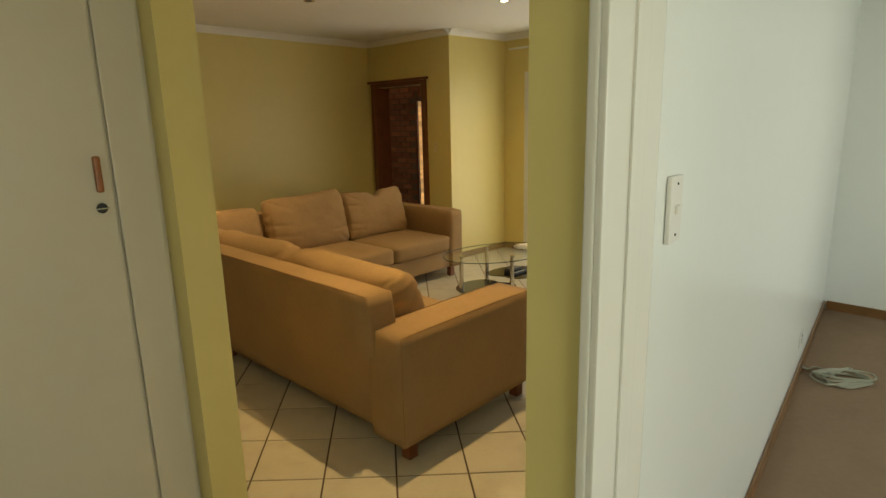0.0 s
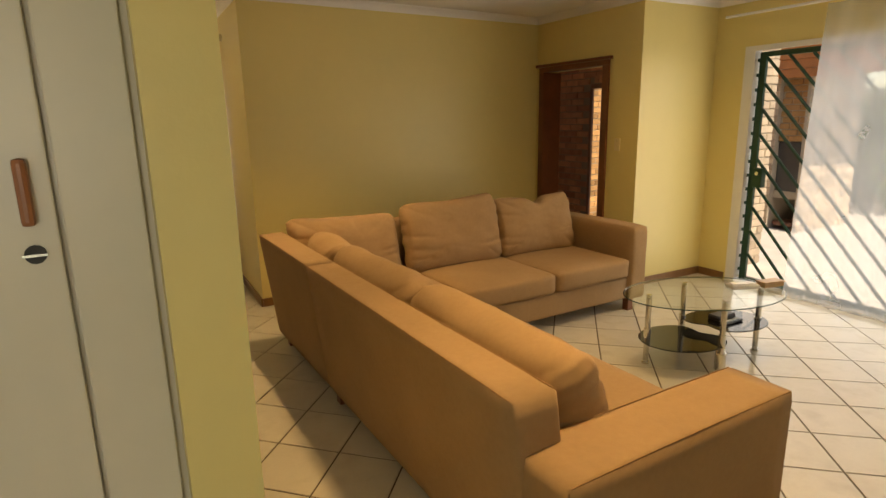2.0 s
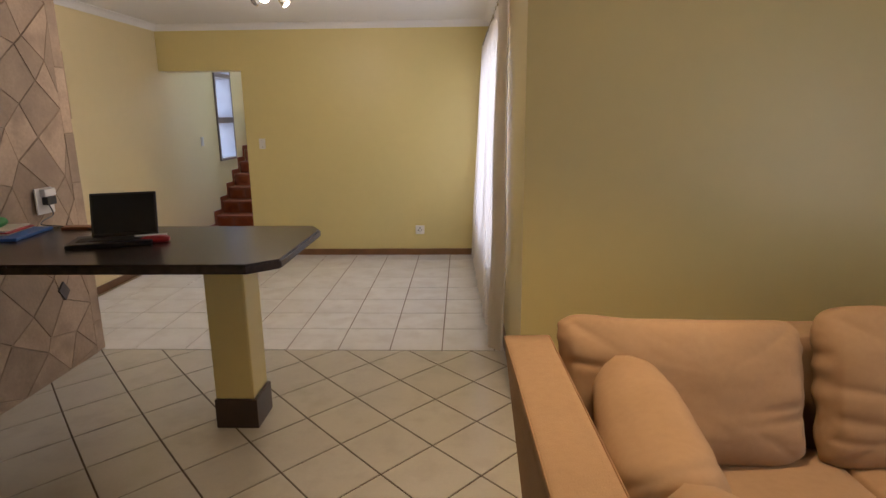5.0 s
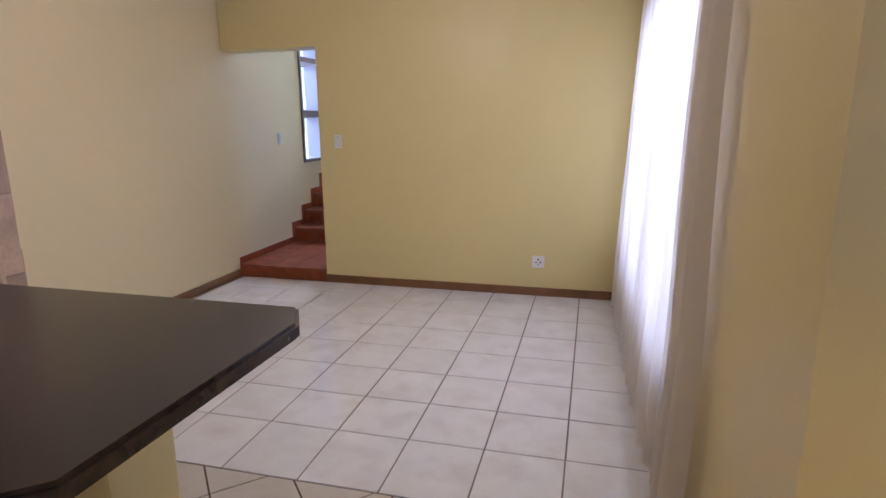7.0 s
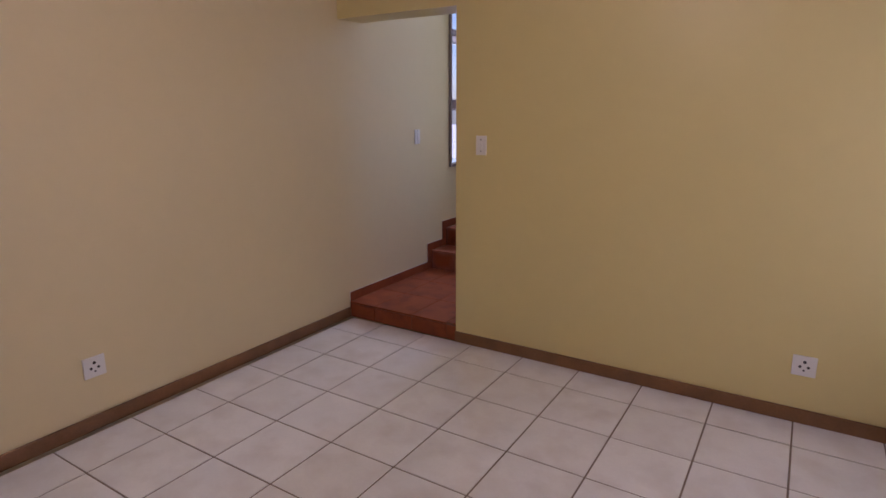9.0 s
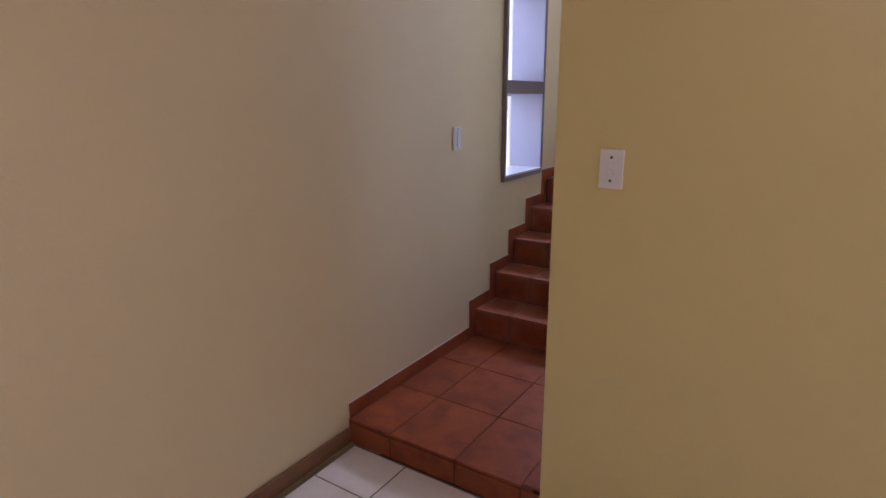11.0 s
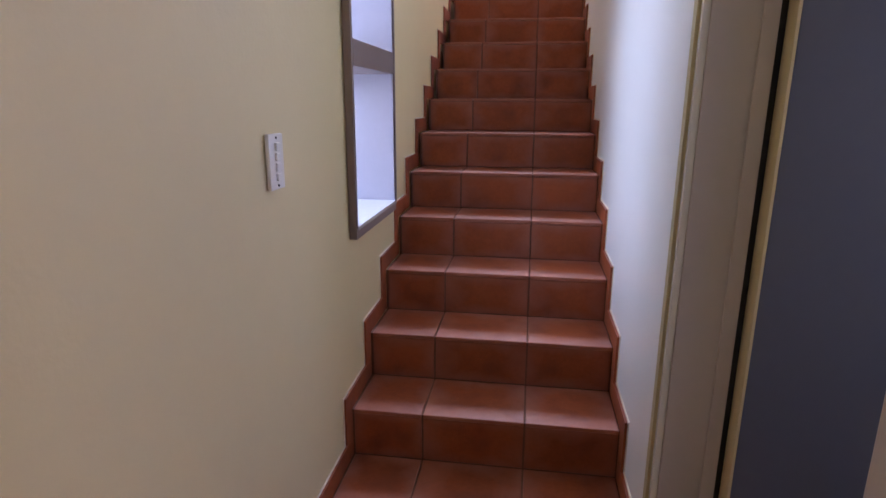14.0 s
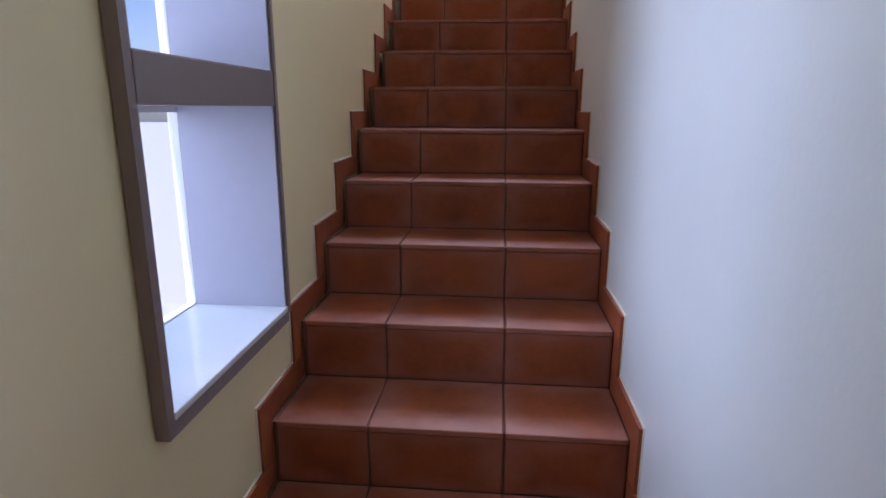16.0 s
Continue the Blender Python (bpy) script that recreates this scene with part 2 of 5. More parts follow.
def glass(name, color, gloss=0.75):
    m = bpy.data.materials.new(name)
    m.use_nodes = True
    n, link = m.node_tree.nodes, m.node_tree.links.new
    n.remove(n["Principled BSDF"])
    gl, tr, mix, fr = (n.new(k) for k in ("ShaderNodeBsdfGlossy", "ShaderNodeBsdfTransparent", "ShaderNodeMixShader", "ShaderNodeLayerWeight"))
    gl.inputs["Roughness"].default_value = 0.03
    tr.inputs["Color"].default_value = (*color, 1)
    fr.inputs["Blend"].default_value = 0.5
    power, span = n.new("ShaderNodeMath"), n.new("ShaderNodeMapRange")
    power.operation = "POWER"
    link(fr.outputs["Facing"], power.inputs[0])
    power.inputs[1].default_value = 4.0
    link(power.outputs[0], span.inputs["Value"])
    span.inputs["To Min"].default_value, span.inputs["To Max"].default_value = 0.03, gloss
    link(span.outputs["Result"], mix.inputs[0])
    link(tr.outputs[0], mix.inputs[1])
    link(gl.outputs[0], mix.inputs[2])
    link(mix.outputs[0], n["Material Output"].inputs["Surface"])
    return m


CLEAR = glass("window_glass", (0.96, 0.98, 0.97))
TABLEGLASS = glass("table_glass", (0.965, 0.985, 0.975), 0.30)
GLASSEDGE = mat("dark_glass_edge", (0.03, 0.06, 0.05), 0.1, vary=0.05)


def sheer(name, color, open_share, through_share=0.6):
    m = bpy.data.materials.new(name)
    m.use_nodes = True
    n, link = m.node_tree.nodes, m.node_tree.links.new
    n.remove(n["Principled BSDF"])
    di, tl, tr, a, b = (n.new(k) for k in ("ShaderNodeBsdfDiffuse", "ShaderNodeBsdfTranslucent", "ShaderNodeBsdfTransparent", "ShaderNodeMixShader", "ShaderNodeMixShader"))
    tc, weave, span = n.new("ShaderNodeTexCoord"), n.new("ShaderNodeTexNoise"), n.new("ShaderNodeMapRange")
    weave.inputs["Scale"].default_value = 2.5
    link(tc.outputs["Object"], weave.inputs["Vector"])
    link(weave.outputs["Fac"], span.inputs["Value"])
    span.inputs["To Min"].default_value, span.inputs["To Max"].default_value = open_share - 0.06, open_share + 0.06
    di.inputs["Color"].default_value = tl.inputs["Color"].default_value = (*color, 1)
    a.inputs[0].default_value = through_share
    link(di.outputs[0], a.inputs[1])
    link(tl.outputs[0], a.inputs[2])
    link(span.outputs["Result"], b.inputs[0])
    link(a.outputs[0], b.inputs[1])
    link(tr.outputs[0], b.inputs[2])
    link(b.outputs[0], n["Material Output"].inputs["Surface"])
    return m


SHEER = sheer("sheer_curtain_cloth", (0.82, 0.85, 0.90), 0.70)
VOILE = sheer("voile_curtain_cloth", (0.86, 0.82, 0.76), 0.08, 0.55)

# ---- mesh helpers ----


def thing(name, label, category, at=(0, 0, 0), group="", kind=""):
    e = new(name)
    e.empty_display_size = 0.1
    e.location = at
    return tagged(e, label, category, group, kind)


def part(name, bm, material, parent=None, label="", smooth=False):
    """One mesh object out of a bmesh, in world coordinates, under parent."""
    me = bpy.data.meshes.new(name)
    bm.normal_update()
    bm.to_mesh(me)
    bm.free()
    me.materials.append(material)
    if smooth:
        me.shade_smooth()
    ob = new(name, me)
    if parent:
        attach(ob, parent)
    if label:
        tagged(ob, label)
    return ob


def attach(ob, parent):
    ob.parent = parent
    if parent.type == "EMPTY":
        ob.matrix_parent_inverse = Matrix.Translation(-parent.location)
    return ob


def structure(ob, label, category):
    return tagged(ob, label, category, kind="structure")


def add_box(bm, x0, x1, y0, y1, z0, z1, bevel=0.0, seg=2):
    r = bmesh.ops.create_cube(bm, size=1.0, matrix=Matrix.Translation(((x0 + x1) / 2, (y0 + y1) / 2, (z0 + z1) / 2)) @ Matrix.Diagonal((x1 - x0, y1 - y0, z1 - z0, 1)))
    if bevel:
        es = list({e for v in r["verts"] for e in v.link_edges})
        bmesh.ops.bevel(bm, geom=es, offset=bevel, segments=seg, affect="EDGES", profile=0.6)
    return bm


def box(x0, x1, y0, y1, z0, z1, bevel=0.0, seg=2):
    return add_box(bmesh.new(), x0, x1, y0, y1, z0, z1, bevel, seg)


def boxes(*rows, bevel=0.0):
    bm = bmesh.new()
    for r in rows:
        add_box(bm, *r, bevel=bevel)
    return bm


def add_tube(bm, p, q, r, seg=14, r2=None):
    p, q = Vector(p), Vector(q)
    m = Matrix.Translation((p + q) / 2) @ (q - p).to_track_quat("Z", "Y").to_matrix().to_4x4()
    bmesh.ops.create_cone(bm, cap_ends=True, segments=seg, radius1=r, radius2=r if r2 is None else r2, depth=(q - p).length, matrix=m)
    return bm


def tube(p, q, r, seg=14, r2=None):
    return add_tube(bmesh.new(), p, q, r, seg, r2)


def add_prism(bm, outline, z0, z1):
    """An upright prism over a plan outline."""
    low = [bm.verts.new((x, y, z0)) for x, y in outline]
    top = [bm.verts.new((x, y, z1)) for x, y in outline]
    n = len(outline)
    bm.faces.new(top)
    bm.faces.new(low[::-1])
    for i in range(n):
        bm.faces.new((low[i], low[(i + 1) % n], top[(i + 1) % n], top[i]))
    bmesh.ops.recalc_face_normals(bm, faces=bm.faces)
    return bm


def prism(outline, z0, z1, bevel=0.0):
    bm = add_prism(bmesh.new(), outline, z0, z1)
    if bevel:
        es = [e for e in bm.edges if abs(e.verts[0].co.z - e.verts[1].co.z) < 1e-6]
        bmesh.ops.bevel(bm, geom=es, offset=bevel, segments=2, affect="EDGES")
    return bm


def soft_box(w, d, h, m, round_=0.3, puff=0.0, wrinkle=0.0, cuts=9, seed=0.0):
    """An upholstered block: rounded, puffed and slightly creased, centred at the origin of m."""
    bm = bmesh.new()
    bmesh.ops.create_cube(bm, size=2.0)
    bmesh.ops.subdivide_edges(bm, edges=bm.edges, cuts=cuts, use_grid_fill=True)
    half = Vector((w / 2, d / 2, h / 2))
    r = round_ * min(half)
    for v in bm.verts:
        c = v.co.copy()
        p = Vector(math.copysign(abs(c[i]) ** 0.8, c[i]) * half[i] for i in range(3))
        core = Vector(max(-half[i] + r, min(half[i] - r, p[i])) for i in range(3))
        off = p - core
        if off.length > 1e-6:
            p = core + off.normalized() * r
        u = Vector((c.x, c.y, c.z))
        if puff:
            for i in range(3):
                j, k = (i + 1) % 3, (i + 2) % 3
                p[i] += math.copysign(1, u[i]) * puff * (1 - u[j] ** 2) * (1 - u[k] ** 2) * (abs(u[i]) > 0.99)
        if wrinkle:
            p += p.normalized() * wrinkle * noise.noise(p * 7 + Vector((seed, seed * 2, 0)))
        v.co = m @ p
    return bm


# ---- the shell of the house ----
H = 2.66          # ceiling
XL = -2.045       # long wall of dining room and stairs
STEP, RISE, GO, Y1, ZL = 15, 0.17, 0.2575, 11.185, 0.12


def wall(name, material, label, *rows):
    return structure(part(name, boxes(*rows), material), label, "wall")


structure(part("wall_sofa", prism([(1.75, 6.22), (4.95, 6.42), (5.17, 6.42), (5.17, 6.64), (1.75, 6.64)], 0, H), YELLOW), "plain yellow painted wall behind the corner sofa", "wall")
wall("wall_dining_east", YELLOW, "yellow painted dining wall with one tall window",
     (1.75, 1.97, 6.64, 7.40, 0, H), (1.75, 1.97, 9.85, 10.28, 0, H), (1.75, 1.97, 7.40, 9.85, 0, 0.5), (1.75, 1.97, 7.40, 9.85, 2.2, H))
wall("wall_dining_end", YELLOW, "yellow painted end wall with an opening to the stairs",
     (-1.09, 1.75, 10.03, 10.28, 0, H), (XL, -1.09, 10.03, 10.28, 2.162, 5.3))
wall("wall_west", CREAM, "long cream-yellow wall running on beside the stairs with a tall slot window",
     (-2.29, XL, 2.0, 11.52, -0.2, 5.3), (-2.29, XL, 12.055, 16.4, -0.2, 5.3), (-2.29, XL, 11.52, 12.055, -0.2, 1.06), (-2.29, XL, 11.52, 12.055, 2.78, 5.3))


def drift(ob):
    """The long wall leans away a little from the stairs as they climb."""
    for v in ob.data.vertices:
        if -2.06 < v.co.x < -1.95:
            v.co.x -= 0.011 * max(0.0, v.co.y - 11.2)


drift(bpy.data.objects["wall_west"])
wall("wall_stair_east", WHITEWALL, "white painted stair wall beside a doorway",
     (-1.157, -0.99, 11.118, 16.4, 0, 5.3), (-1.157, -0.99, 10.36, 11.118, 2.2, 5.3))
wall("wall_stair_nib", YELLOW, "narrow yellow wall end beside the doorway", (-1.093, -0.95, 10.28, 10.36, 0, 5.3))
wall("wall_stair_top", CREAM, "cream wall at the head of the stairs", (XL, -1.12, 16.2, 16.4, 0, 3.9), (XL, -1.12, 16.2, 16.4, 4.9, 5.3))
wall("wall_closet", WHITEWALL, "dim white walls of the small room beside the stairs", (0.3, 0.4, 10.28, 10.45, 0, H), (0.3, 0.4, 11.0, 11.9, 0, H), (0.3, 0.4, 10.45, 11.0, 0, 1.05), (0.3, 0.4, 10.45, 11.0, 2.05, H), (-0.95, 0.4, 11.9, 12.0, 0, H))
wall("wall_entrance", YELLOW, "yellow wall with the dark wooden door opening",
     (4.95, 5.17, 4.93, 5.36, 0, H), (4.95, 5.17, 6.32, 6.42, 0, H), (4.95, 5.17, 5.36, 6.32, 2.1, H))
wall("wall_recess", YELLOW, "short yellow return wall beside the sliding door", (5.17, 6.15, 4.93, 5.15, 0, H))
wall("wall_slider", YELLOW, "yellow wall around the wide sliding door",
     (5.93, 6.15, 4.605, 4.93, 0, H), (5.93, 6.15, 1.75, 4.605, 2.2, H), (5.93, 6.15, 1.2, 1.75, 0, H))
wall("wall_corner", YELLOW, "narrow yellow corner beside the sliding door", (5.75, 5.93, 1.372, 1.75, 0, H), (5.87, 5.93, 1.2, 1.372, 0, H))
wall("wall_passage_end", YELLOW, "yellow wall end between cupboards and living room", (0.86, 1.0, 2.25, 3.26, 0, H))
wall("wall_passage_pier", YELLOW, "narrow yellow pier between passage and bedroom door", (0.905, 1.03, 0.60, 0.74, 0, H))
wall("wall_passage_lintel", YELLOW, "yellow lintel over the passage opening", (0.905, 0.985, 0.74, 2.25, 2.25, H))
wall("wall_kitchen_south", YELLOW, "yellow wall between kitchen and cupboards", (XL, 0.86, 3.14, 3.26, 0, H))
# the opening in the south piece is made up, for the passage fill
wall("wall_passage", WHITEWALL, "off-white passage walls", (-1.5, -1.4, -1.6, 2.95, 0, H), (-1.4, -0.85, -1.6, -1.5, 0, H), (0.45, 0.905, -1.6, -1.5, 0, H), (-0.85, 0.45, -1.6, -1.5, 0, 1.0), (-0.85, 0.45, -1.6, -1.5, 2.1, H), (0.905, 1.03, -1.6, -0.36, 0, H), (0.905, 1.03, -0.36, 0.60, 2.06, H))
bm = bmesh.new()
add_prism(bm, [(1.03, 0.605), (5.75, 1.25), (5.75, 1.37), (1.03, 0.74)], 0, H)
structure(part("wall_bedroom_north", bm, WHITEWALL), "glossy white bedroom wall with a light switch", "wall")
wall("wall_bedroom", WHITEWALL, "white bedroom walls with a window",
     (5.75, 5.87, -2.7, 1.37, 0, H), (1.03, 2.4, -2.7, -2.58, 0, H), (4.4, 5.75, -2.7, -2.58, 0, H), (2.4, 4.4, -2.7, -2.58, 0, 0.85), (2.4, 4.4, -2.7, -2.58, 2.15, H))

structure(part("floor", box(-2.0, 6.15, 0.55, 7.092, -0.2, -0.004), GROUT), "floor bed of dark grout under cream tiles", "floor")
floor_dining = structure(part("floor_dining", box(-2.0, 1.75, 7.092, 10.03, -0.2, -0.0035), PALEGROUT), "floor bed of taupe grout under pale tiles", "floor")
structure(part("floor_passage", box(-1.4, 1.03, -1.5, 0.55, -0.2, -0.001), TILE), "cream passage floor", "floor")
structure(part("floor_closet", box(-0.95, 0.3, 10.28, 11.9, 0.0, 0.12), DARKBASE), "dark floor of the small room", "floor")
structure(part("floor_carpet", prism([(1.0, -2.58), (5.75, -2.58), (5.75, 1.26), (1.0, 0.625)], -0.2, 0.004), CARPET), "beige bedroom carpet", "floor")
structure(part("ceiling", boxes((-2.02, 6.15, 0.4, 10.03, H, H + 0.15), (-1.5, 5.87, -2.7, 0.4, H, H + 0.15), (-0.95, 1.97, 10.03, 12, H, H + 0.15)), CEILING), "smooth white ceiling", "ceiling")
structure(part("ceiling_stairs", box(-2.29, -0.95, 10.03, 16.4, 5.3, 5.45), CEILING), "white ceiling high over the stairs", "ceiling")


def cornice(name, p, q, inward):
    """A coved cornice from p to q, its cove turned to the inward side."""
    p, q, n = Vector((*p, 0)), Vector((*q, 0)), Vector((*inward, 0))
    profile = [(0, -0.065), (0.008, -0.065), (0.014, -0.05), (0.03, -0.028), (0.052, -0.013), (0.07, -0.008), (0.07, -0.001), (0, -0.001)]
    bm = bmesh.new()
    rings = [[bm.verts.new(e + n * a + Vector((0, 0, H + b))) for a, b in profile] for e in (p, q)]
    k = len(profile)
    for i in range(k):
        bm.faces.new((rings[0][i], rings[0][(i + 1) % k], rings[1][(i + 1) % k], rings[1][i]))
    bm.faces.new(rings[0])
    bm.faces.new(rings[1][::-1])
    bmesh.ops.recalc_face_normals(bm, faces=bm.faces)
    return structure(part(name, bm, CORNICE), "white coved plaster cornice", "cornice")


for p, q, n in [((1.75, 6.22), (4.95, 6.42), (0, -1)), ((4.95, 6.42), (4.95, 4.93), (-1, 0)), ((4.95, 4.93), (5.93, 4.93), (0, -1)), ((5.93, 4.93), (5.93, 1.3), (-1, 0)),
                ((1.75, 6.22), (1.75, 10.03), (-1, 0)), ((1.75, 10.03), (XL, 10.03), (0, -1)), ((XL, 10.03), (XL, 3.26), (1, 0)), ((1.0, 2.25), (1.0, 3.26), (1, 0))]:
    cornice("cornice", p, q, n)


def baseboard(x0, x1, y0, y1, z=0.075):
    structure(part("baseboard", box(x0, x1, y0, y1, 0, z, 0.006), WOODBASE), "varnished brown wooden skirting", "skirting")


baseboard(-1.09, 1.732, 10.012, 10.03)
baseboard(XL, XL + 0.018, 7.2, 10.03)
baseboard(1.732, 1.75, 6.203, 10.03)
structure(part("baseboard", prism([(1.751, 6.202), (4.95, 6.402), (4.95, 6.4195), (1.751, 6.2195)], 0, 0.075, 0.004), WOODBASE), "varnished brown wooden skirting", "skirting")
baseboard(4.932, 4.95, 4.93, 5.30)
baseboard(4.95, 5.93, 4.912, 4.93)
baseboard(5.912, 5.93, 4.63, 4.912)
b = part("baseboard", prism([(1.065, 0.607), (5.735, 1.245), (5.735, 1.231), (1.065, 0.593)], 0.004, 0.075), WOODBASE)
structure(b, "brown wooden bedroom skirting", "skirting")
b = part("baseboard", box(5.735, 5.75, -2.5, 1.22, 0.004, 0.08), WOODBASE)
structure(b, "brown wooden bedroom skirting", "skirting")

# ---- stairs ----
stairs = thing("staircase", "straight flight of terracotta-tiled stairs between two walls", "stairs", (-1.6, 10.1, 0))
XA, XB = -2.036, -1.168
profile = [(10.04, 0.0), (10.04, ZL - 0.005)]
for k in range(STEP):
    profile += [(Y1 + GO * k + 0.005, ZL + RISE * k - 0.005), (Y1 + GO * k + 0.005, ZL + RISE * (k + 1) - 0.005)]
profile += [(16.2, ZL + RISE * STEP - 0.005), (16.2, 0.0)]
bm = bmesh.new()
sides = [[bm.verts.new((x, u, v)) for u, v in profile] for x in (XL, -1.12)]
bm.faces.new(sides[0])
bm.faces.new(sides[1][::-1])
for k in range(len(profile)):
    n = (k + 1) % len(profile)
    bm.faces.new((sides[0][k], sides[1][k], sides[1][n], sides[0][n]))
bmesh.ops.recalc_face_normals(bm, faces=bm.faces)
part("stair_core", bm, TERRAGROUT, stairs, "dark mortar core")
JOINTS = [XA, -1.80, -1.465, XB]


def slab_mesh(name, w, d, h, material, bevel=0.005):
    bm = box(-w / 2, w / 2, -d / 2, d / 2, -h / 2, h / 2, bevel, 1)
    me = bpy.data.meshes.new(name)
    bm.to_mesh(me)
    bm.free()
    me.materials.append(material)
    return me


def piece(name, me, x, y, z, parent, rz=0.0, rx=0.0, ry=0.0):
    ob = new(name, me)
    ob.parent = parent
    base = parent.location
    ob.matrix_basis = pose(x - base.x, y - base.y, z - base.z, rx, ry, rz)
    return ob


TREADS = [slab_mesh("tread_tile", b - a - 0.006, GO + 0.004, 0.014, TREADTILE, 0.002) for a, b in zip(JOINTS, JOINTS[1:])]
RISERS = [slab_mesh("riser_tile", b - a - 0.006, 0.012, RISE - 0.018, RISERTILE, 0.002) for a, b in zip(JOINTS, JOINTS[1:])]
FOOTS = [slab_mesh("riser_tile", b - a - 0.006, 0.012, ZL - 0.018, TERRA, 0.003) for a, b in zip(JOINTS, JOINTS[1:])]
PADS = [slab_mesh("landing_tile", b - a - 0.004, 0.382, 0.012, TERRA, 0.002) for a, b in zip(JOINTS, JOINTS[1:])]
for i, (a, b) in enumerate(zip(JOINTS, JOINTS[1:])):
    c = (a + b) / 2
    piece("riser_tile", FOOTS[i], c, 10.034, (ZL - 0.016) / 2, stairs)
    for j in range(3):
        piece("landing_tile", PADS[i], c, 10.028 + 0.386 * (j + 0.5), ZL - 0.006, stairs)
    for k in range(STEP):
        y, z = Y1 + GO * k, ZL + RISE * k
        piece("riser_tile", RISERS[i], c, y + 0.006, z + RISE / 2 - 0.007, stairs)
        piece("tread_tile", TREADS[i], c, y + GO / 2 - 0.002, z + RISE - 0.007, stairs)


part("landing_tile", box(XB + 0.004, -1.092, 10.045, 10.358, ZL - 0.012, ZL - 0.001, 0.003), TERRA, stairs)
part("landing_tile", box(XB + 0.004, -0.955, 10.404, 11.083, ZL - 0.012, ZL - 0.001, 0.003), TERRA, stairs)
part("riser_tile", box(XB + 0.003, -1.094, 10.028, 10.04, 0.001, ZL - 0.017, 0.002), TERRA, stairs)
part("landing_bed", box(-1.12, -0.955, 10.285, 11.125, 0.0, ZL - 0.005), TERRAGROUT, stairs)


def stepped_skirting(x0, x1):
    """Saw-toothed skirting tiles along the wall: one upright and one level piece for each step."""
    for k in range(-1, STEP):
        y, z = Y1 + GO * k, ZL + RISE * (k + 1)
        far = y + GO - 0.001
        start = (10.04 if x0 == XL else 11.12) if k < 0 else y - 0.068
        outline = [(start, z - (RISE if k >= 0 else 0.0)), (far, z), (far, z + 0.068), (start, z + 0.068)]
        if k >= 0:
            outline = [(start, z - RISE + 0.07), (y - 0.001, z - RISE + 0.07), (y - 0.001, z), (far, z), (far, z + 0.068), (start, z + 0.068)]
        bm = bmesh.new()
        lo = [bm.verts.new((x0, u, v)) for u, v in outline]
        hi = [bm.verts.new((x1, u, v)) for u, v in outline]
        n = len(outline)
        bm.faces.new(lo)
        bm.faces.new(hi[::-1])
        for i in range(n):
            bm.faces.new((lo[i], lo[(i + 1) % n], hi[(i + 1) % n], hi[i]))
        bmesh.ops.recalc_face_normals(bm, faces=bm.faces)
        tile = part("skirting_tile", bm, TERRA, stairs)
        # the highlight along the tile's upper and front edge, as a thin pale plate
        edge, top = 0.006, outline[-1][1]
        lead = [(start - edge, outline[0][1]), (start + 0.004, outline[0][1]), (start + 0.004, top - 0.004), (far, top - 0.004), (far, top + edge), (start - edge, top + edge)]
        bm = bmesh.new()
        near, wide = (x0, x0 + 0.003) if x0 == XL else (x1 - 0.003, x1)
        lo = [bm.verts.new((near, u, v)) for u, v in lead]
        hi = [bm.verts.new((wide, u, v)) for u, v in lead]
        bm.faces.new(lo)
        bm.faces.new(hi[::-1])
        for i in range(6):
            bm.faces.new((lo[i], lo[(i + 1) % 6], hi[(i + 1) % 6], hi[i]))
        bmesh.ops.recalc_face_normals(bm, faces=bm.faces)
        bead = part("sealant_bead", bm, EDGEGLINT, stairs, "pale line painted as the skirting edge's highlight")
        if x0 == XL:
            drift(tile)
            drift(bead)


stepped_skirting(XL, XA)
stepped_skirting(XB, -1.157)

# ---- slot window beside the stairs ----
win = structure(thing("window_1", "tall slot window in three deep panes with taupe bars", "window", (-2.15, 11.775, 1.06)), "", "")
for z0, z1 in ((1.06, 1.565), (1.645, 2.20), (2.26, 2.78)):
    part("pane", box(-2.275, -2.269, 11.535, 12.04, z0, z1), CLEAR, win, "clear glass").visible_shadow = False
    bm = boxes((-2.285, -2.262, 11.522, 11.529, z0, z1), (-2.285, -2.262, 12.0485, 12.053, z0, z1), (-2.285, -2.262, 11.529, 12.0485, z0, z0 + 0.012), (-2.285, -2.262, 11.529, 12.0485, z1 - 0.014, z1))
    part("window_frame", bm, GLOSSWHITE, win, "thin white glazing frame")
for z0, z1 in ((1.565, 1.645), (2.20, 2.26)):
    part("bar", box(-2.262, -2.021, 11.522, 12.053, z0, z1, 0.004), WINTAUPE, win, "taupe painted bar")
part("trim", boxes((XL, -2.021, 11.499, 11.518, 1.03, 2.8), (XL, -2.021, 12.057, 12.074, 1.05, 2.8), (XL, -2.021, 11.518, 12.057, 1.03, 1.056)), WINTAUPE, win, "taupe painted surround")
# side reveals, coloured lilac grey for the weaker light on them
part("reveal", boxes((-2.26, -2.026, 11.5215, 11.528, 1.062, 2.775), (-2.26, -2.026, 12.047, 12.0535, 1.062, 2.775)), REVEALSHADE, win, "white reveal with its lilac-grey shade put into the colour")
part("window_sill", box(-2.262, -2.020, 11.521, 12.054, 1.056, 1.070, 0.003), mat("glossy_sill_paint", (0.62, 0.63, 0.64), 0.08, vary=0.04, scale=6, bump=0.1, bump_scale=12), win, "glossy white sill")

# ---- floor tiles ----
floor = bpy.data.objects["floor"]


